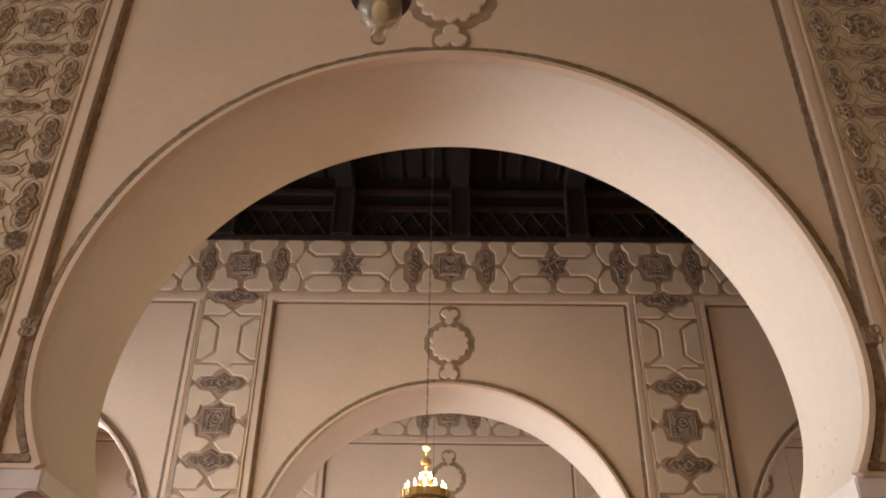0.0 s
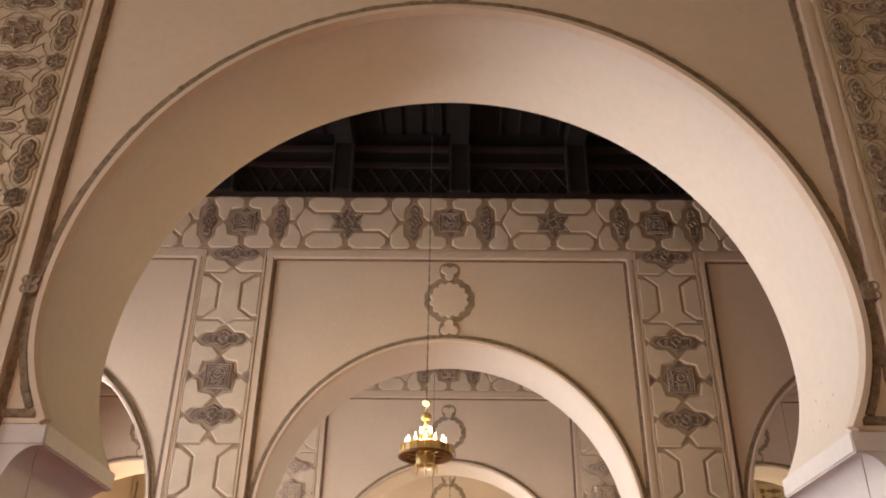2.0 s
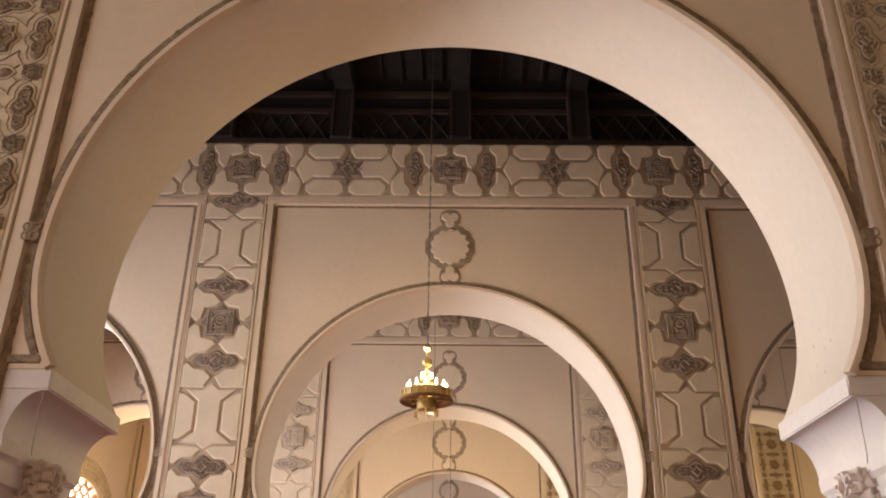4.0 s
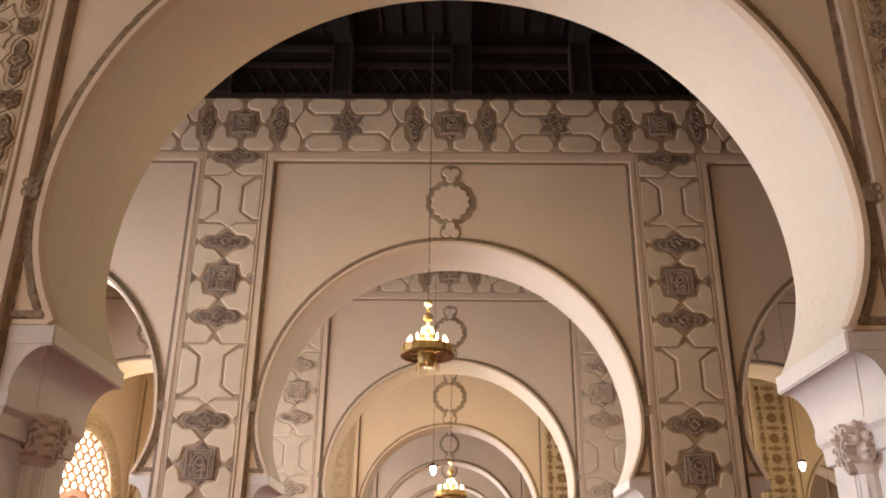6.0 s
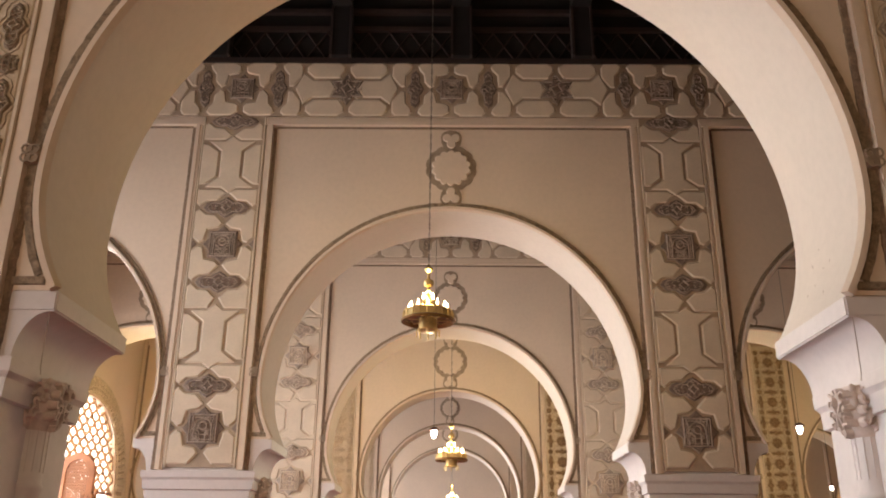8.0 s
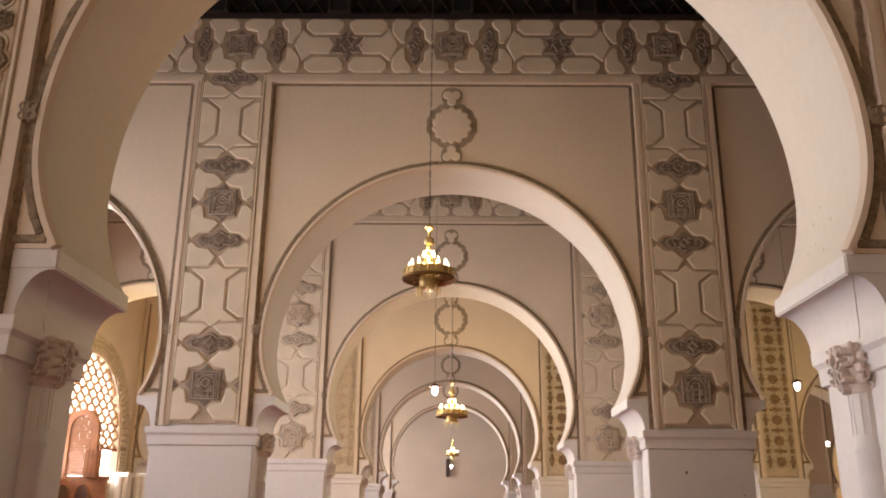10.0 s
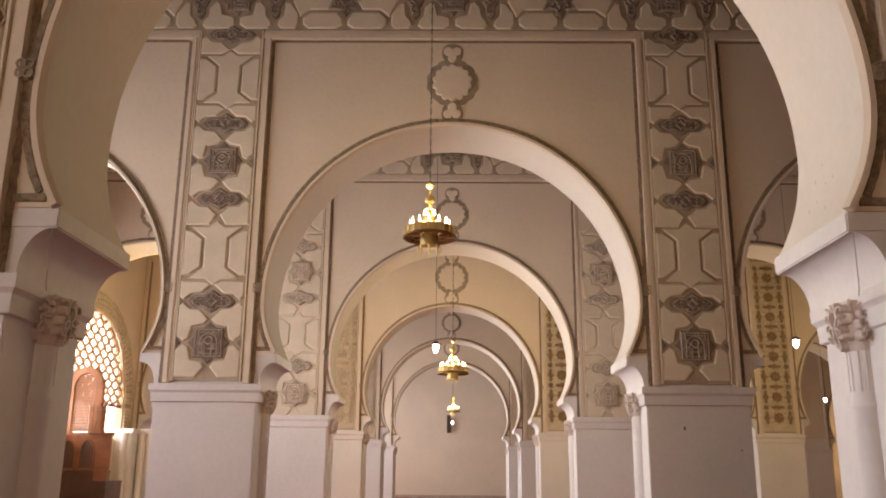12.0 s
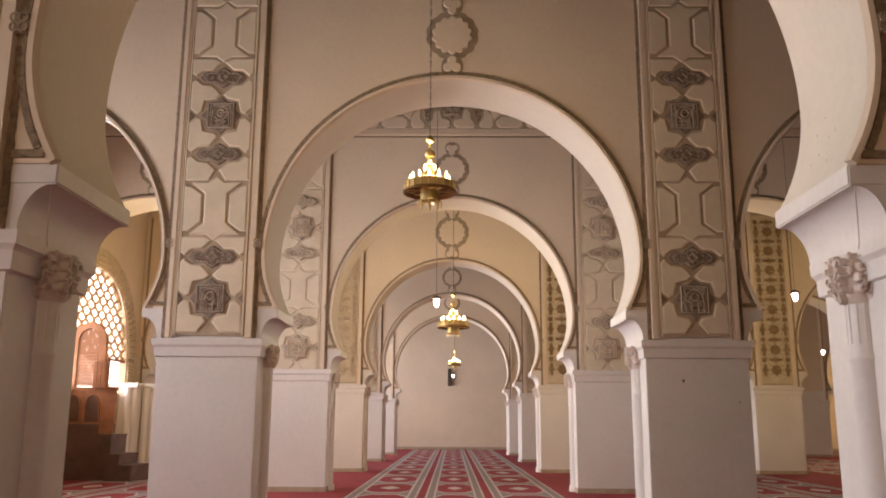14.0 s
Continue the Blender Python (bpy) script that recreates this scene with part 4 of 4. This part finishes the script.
def pulpit(x0, x1, y0, y1):
    """A stepped wooden pulpit: dark steps rise from x1 towards the side wall at x0."""
    ob = thing("wooden_pulpit", "carved red cedar stepped pulpit with arched doorway and dark steps", "pulpit", at=(x0, y0, 0))
    w, d = x1 - x0, y1 - y0
    for i in range(4):
        bm = bmesh.new()
        h = (0.36, 0.62, 1.08, 1.32)[i]
        box(bm, w - 0.32 * (i + 1) if i < 3 else 0.0, w - 0.32 * i, -0.25 if i < 2 else 0.0, d, 0, h - 0.02)
        part("step", bm, STEP, ob, "worn dark wooden step")
        bm = bmesh.new()
        box(bm, w - 0.32 * (i + 1) if i < 3 else 0.0, w - 0.32 * i + 0.02, -0.27 if i < 2 else -0.02, d, h - 0.02, h + 0.02)
        part("tread", bm, STEP, ob)
    # the side with its panels
    bm = bmesh.new()
    box(bm, 0, w - 0.62, -0.006, 0.08, 1.345, 2.22)
    box(bm, w - 0.96, w - 0.62, -0.03, 0.07, 1.105, 1.344)
    box(bm, 0, w - 0.59, -0.03, 0.10, 2.16, 2.24)
    part("side_panel", bm, CEDAR, ob)
    for i in range(2):
        bm = bmesh.new()
        cx = 0.10 + 0.47 * i
        arc = [(cx - 0.18, 1.38), (cx + 0.18, 1.38)] + [(cx + 0.18 * math.cos(math.pi * k / 10), 1.72 + 0.34 * math.sin(math.pi * k / 10)) for k in range(11)]
        prism(bm, arc, -0.020, 0.004)
        arch = part("arch_panel", bm, STEP, ob, "dark round-headed panel")
        bm = bmesh.new()
        strip(bm, arc, 0.04, -0.045, 0.0, True)
        part("arch_rim", bm, CEDAR, arch)
    px, zt = w - 1.01, 2.86
    bm = bmesh.new()
    box(bm, px - 0.16, px + 0.16, -0.12, 0.10, 2.22, zt)
    for k in range(5):
        for q in range(3):
            box(bm, px - 0.14 + 0.10 * q, px - 0.06 + 0.10 * q, -0.145, -0.115, 2.30 + 0.12 * k, 2.385 + 0.12 * k)
    post = part("post", bm, CEDAR, ob)
    for k in range(9):
        bm = bmesh.new()
        if k < 4:
            lathe(bm, [(0.04, zt), (0.045, zt + 0.04), (0.03, zt + 0.07), (0.005, zt + 0.10)], 8, px - 0.135 + 0.09 * k, 0.04)
        else:
            lathe(bm, [(0.035, 2.2 + 0.16 * (k - 4)), (0.05, 2.26 + 0.16 * (k - 4)), (0.035, 2.33 + 0.16 * (k - 4))], 8, px + 0.16, 0.0)
        part("merlon", bm, CEDAR, post)
    # the tall arched panel with its scalloped rim
    cx, cz, r = w - 1.37, 3.36, 0.35
    bm = bmesh.new()
    arc = [(cx + r * math.cos(math.pi * k / 24), cz + r * 1.15 * math.sin(math.pi * k / 24)) for k in range(25)]
    strip(bm, offset([(cx + r, 2.24)] + arc + [(cx - r, 2.24)], 0.0, False), 0.17, -0.03, 0.09, top=0.85)
    panel = part("arched_panel", bm, CEDAR, ob, "carved arched cedar panel")
    for k in range(15):
        a = math.pi * (k + 0.5) / 15
        bm = bmesh.new()
        prism(bm, circle(cx + (r + 0.03) * math.cos(a), cz + (r + 0.03) * 1.15 * math.sin(a), 0.065, 10), -0.01, 0.08)
        part("scallop", bm, CEDAR, panel)
    rnd = random.Random(4)
    bm = bmesh.new()
    for i in range(9):
        for j in range(19):
            px, pz = cx - 0.25 + 0.0625 * i, 2.30 + 0.078 * j
            if pz < cz or math.hypot(px - cx, (pz - cz) / 1.15) < r - 0.07:
                strip(bm, circle(px + rnd.uniform(-0.01, 0.01), pz, 0.032, 6), 0.026, 0.0, 0.06, True)
    part("openwork", bm, OPENWORK, panel, "small carved openwork")
    return ob


def speaker(x, y, z):
    ob = thing("wall_speaker", "tall narrow black loudspeaker fixed to the end wall", "speaker", at=(x, y, z))
    bm = bmesh.new()
    box(bm, -0.11, 0.11, -0.16, 0.0, 0, 0.95)
    bmesh.ops.bevel(bm, geom=bm.edges, offset=0.02, segments=2, affect="EDGES")
    part("cabinet", bm, DARK, ob)
    bm = bmesh.new()
    for i in range(14):
        box(bm, -0.085, 0.085, -0.168, -0.158, 0.05 + i * 0.061, 0.085 + i * 0.061)
    part("grille", bm, STEP, ob)
    return ob


# ---- the hall ----
shell()
sky_backdrop()
window_wall()
first_window = window(WINDOW_Y[0])
for wy in WINDOW_Y[1:]:
    copy_thing(first_window, pose(LEFT_X, wy, 0))
wall_pier(ROWS_Y[3])
ceiling()
first_cedar = wood_frieze(False)
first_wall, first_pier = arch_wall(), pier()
friezes = [[frieze(), False], [frieze(TAN), False]]
bands = {0: pilaster_rosette(TAN), 1: pilaster_star(), 2: pilaster_star(PALE), 3: pilaster_rosette(STAINED), 4: pilaster_rosette(FADED)}
bands = {k: [ob, False] for k, ob in bands.items()}
for k, y in enumerate(ROWS_Y):
    if k == 0:
        first_cedar.matrix_basis = pose(0, y, 0)
    elif k == 1:
        wood_frieze(True).matrix_basis = pose(0, y, 0)
    else:
        copy_thing(first_cedar, pose(0, y, 0))
    for j in range(-1, 4):
        # the fourth arcade is set out a little narrower beyond the middle bay
        dx, dy = (-0.27, 0.004) if k == 3 and j > 0 else (0.0, 0.0)
        px = -0.27 if k == 3 and j > 1 else 0.0
        m = pose(j * BAY + dx, y + dy, 0)
        start = k == 0 and j == -1
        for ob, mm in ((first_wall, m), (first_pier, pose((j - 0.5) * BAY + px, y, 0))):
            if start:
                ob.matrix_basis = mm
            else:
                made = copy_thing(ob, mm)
                if k == 2 and ob is first_wall:
                    for o in made.children:
                        if o.name.startswith("frame") and o.dimensions.x > 4:
                            o.location.z = 0.09
                if k == 3 and ob is first_wall:
                    # this arcade has a larger medallion under a higher moulding
                    for o in made.children:
                        if o.name.startswith(("medallion", "trefoil")):
                            o.scale, o.location.z = (1.36, 1.0, 1.36), 6.33 * (1 - 1.36)
                        elif o.name.startswith("frame") and o.dimensions.x > 4:
                            o.location.z = 0.72
        if k < 3 and j < 2:
            row = friezes[1 if k == 2 else 0]
            # the friezes are set out a little tighter than the bays, the third one higher
            m = pose(j * BAY * 0.982, y, 0.09 if k == 2 else 0.0)
            if row[1]:
                copy_thing(row[0], m)
            else:
                row[0].matrix_basis, row[1] = m @ Matrix.Diagonal((0.982, 1, 1, 1)), True
        if k < 5 and j < 3 and not (k == 0 and j == 2) and j > -1:
            row = bands[4 if k == 4 or (k == 3 and j == 0) else k]
            m = pose((j - 0.5) * BAY + px, y, -0.10 if k == 2 else 0.0)
            if row[1]:
                copy_thing(row[0], m)
            else:
                row[0].matrix_basis, row[1] = m, True

# a thin tube for the fine line down the hollow of each near bracket
for s in (-1, 1):
    line = bpy.data.curves.new("cable", "CURVE")
    line.dimensions, line.bevel_depth, line.bevel_resolution = "3D", 0.003, 2
    run = line.splines.new("POLY")
    run.points.add(4)
    for p, (x, y, z) in zip(run.points, ((2.412, 0.02, 2.80), (2.412, 0.02, 2.68), (2.410, 0.02, 2.55), (2.408, 0.02, 2.46), (2.43, 0.08, 2.43))):
        p.co = (s * x, ROWS_Y[0] + y, z, 1)
    line.materials.append(RELIEF)
    tagged(new("cable", line), "thin line running down the white bracket", "cable", "cables on the brackets")

# plaster chips on the first arch and on a pier
rnd = random.Random(11)
host = first_wall
for n in range(7):
    z = 3.12 + 0.06 * n + rnd.uniform(-0.03, 0.03)
    x = math.sqrt(ARCH_R ** 2 - ((ARCH_Z - z) * 1.38) ** 2)
    bm = bmesh.new()
    ang, ln = rnd.uniform(0.6, 1.0), rnd.uniform(0.008, 0.03)
    pts = [(ln * math.cos(t) * math.cos(ang) - 0.004 * math.sin(t) * math.sin(ang), ln * math.cos(t) * math.sin(ang) + 0.004 * math.sin(t) * math.cos(ang)) for t in [0.7 * k for k in range(9)]]
    y0 = pts[0][0]
    for k, (yy, zz) in enumerate(pts):
        q = z + zz
        pts[k] = (math.sqrt(ARCH_R ** 2 - (max(0.0, ARCH_Z - q) * 1.38) ** 2) - 0.003, 0.52 + 0.10 * (n * 7 % 4) + yy, q)
    bm.faces.new([bm.verts.new(p) for p in pts])
    chip = part("plaster_chip", bm, GROUND, None)
    chip.location = (0, ROWS_Y[0], 0)
    tagged(chip, "small chipped mark in the plaster of the arch", "chip", "plaster chips", "structure")

for dx, z, r in ((-0.20, 1.97, 0.026), (0.53, 1.69, 0.014)):
    bm = bmesh.new()
    bm.faces.new([bm.verts.new((dx + r * 0.7 * math.cos(a), -0.003, z + r * math.sin(a))) for a in [k * 0.785 for k in range(8)]])
    spot = part("plaster_chip", bm, CARVED)
    spot.location = (BAY / 2, ROWS_Y[1], 0)
    tagged(spot, "small dark knock in the paint of a pier", "chip", "plaster chips", "structure")

# ---- things in the hall ----
chandelier(-0.23, 8.6, 3.60, 135, 0.98)
# Middle one seen; three unseen ones added to brighten the side bays.
for cx, cy in ((0.04, 22.0), (6.64, 22.0), (13.24, 22.0), (-6.56, 20.5)):
    chandelier(cx, cy, 3.58, 380 if abs(cx) < 1 else 300 if cx > 10 else 520, 1.45)
# Unseen chandelier added to brighten the far right of the end wall.
chandelier(20.5, 42.0, 3.6, 800)
chandelier(0.10, 36.0, 3.62)
glass_lantern(-0.25, 2.13, 3.595)
hanging_lamp(-0.28, 15.4, 3.36, 170)
hanging_lamp(6.5, 16.0, 3.58, 70)
hanging_lamp(13.0, 30.0, 3.70, 260, (1.0, 0.80, 0.45))
hanging_lamp(0.06, 43.0, 3.52)
pulpit(LEFT_X, -7.69, 21.2, 22.2)
speaker(-0.12, END_Y, 3.42)
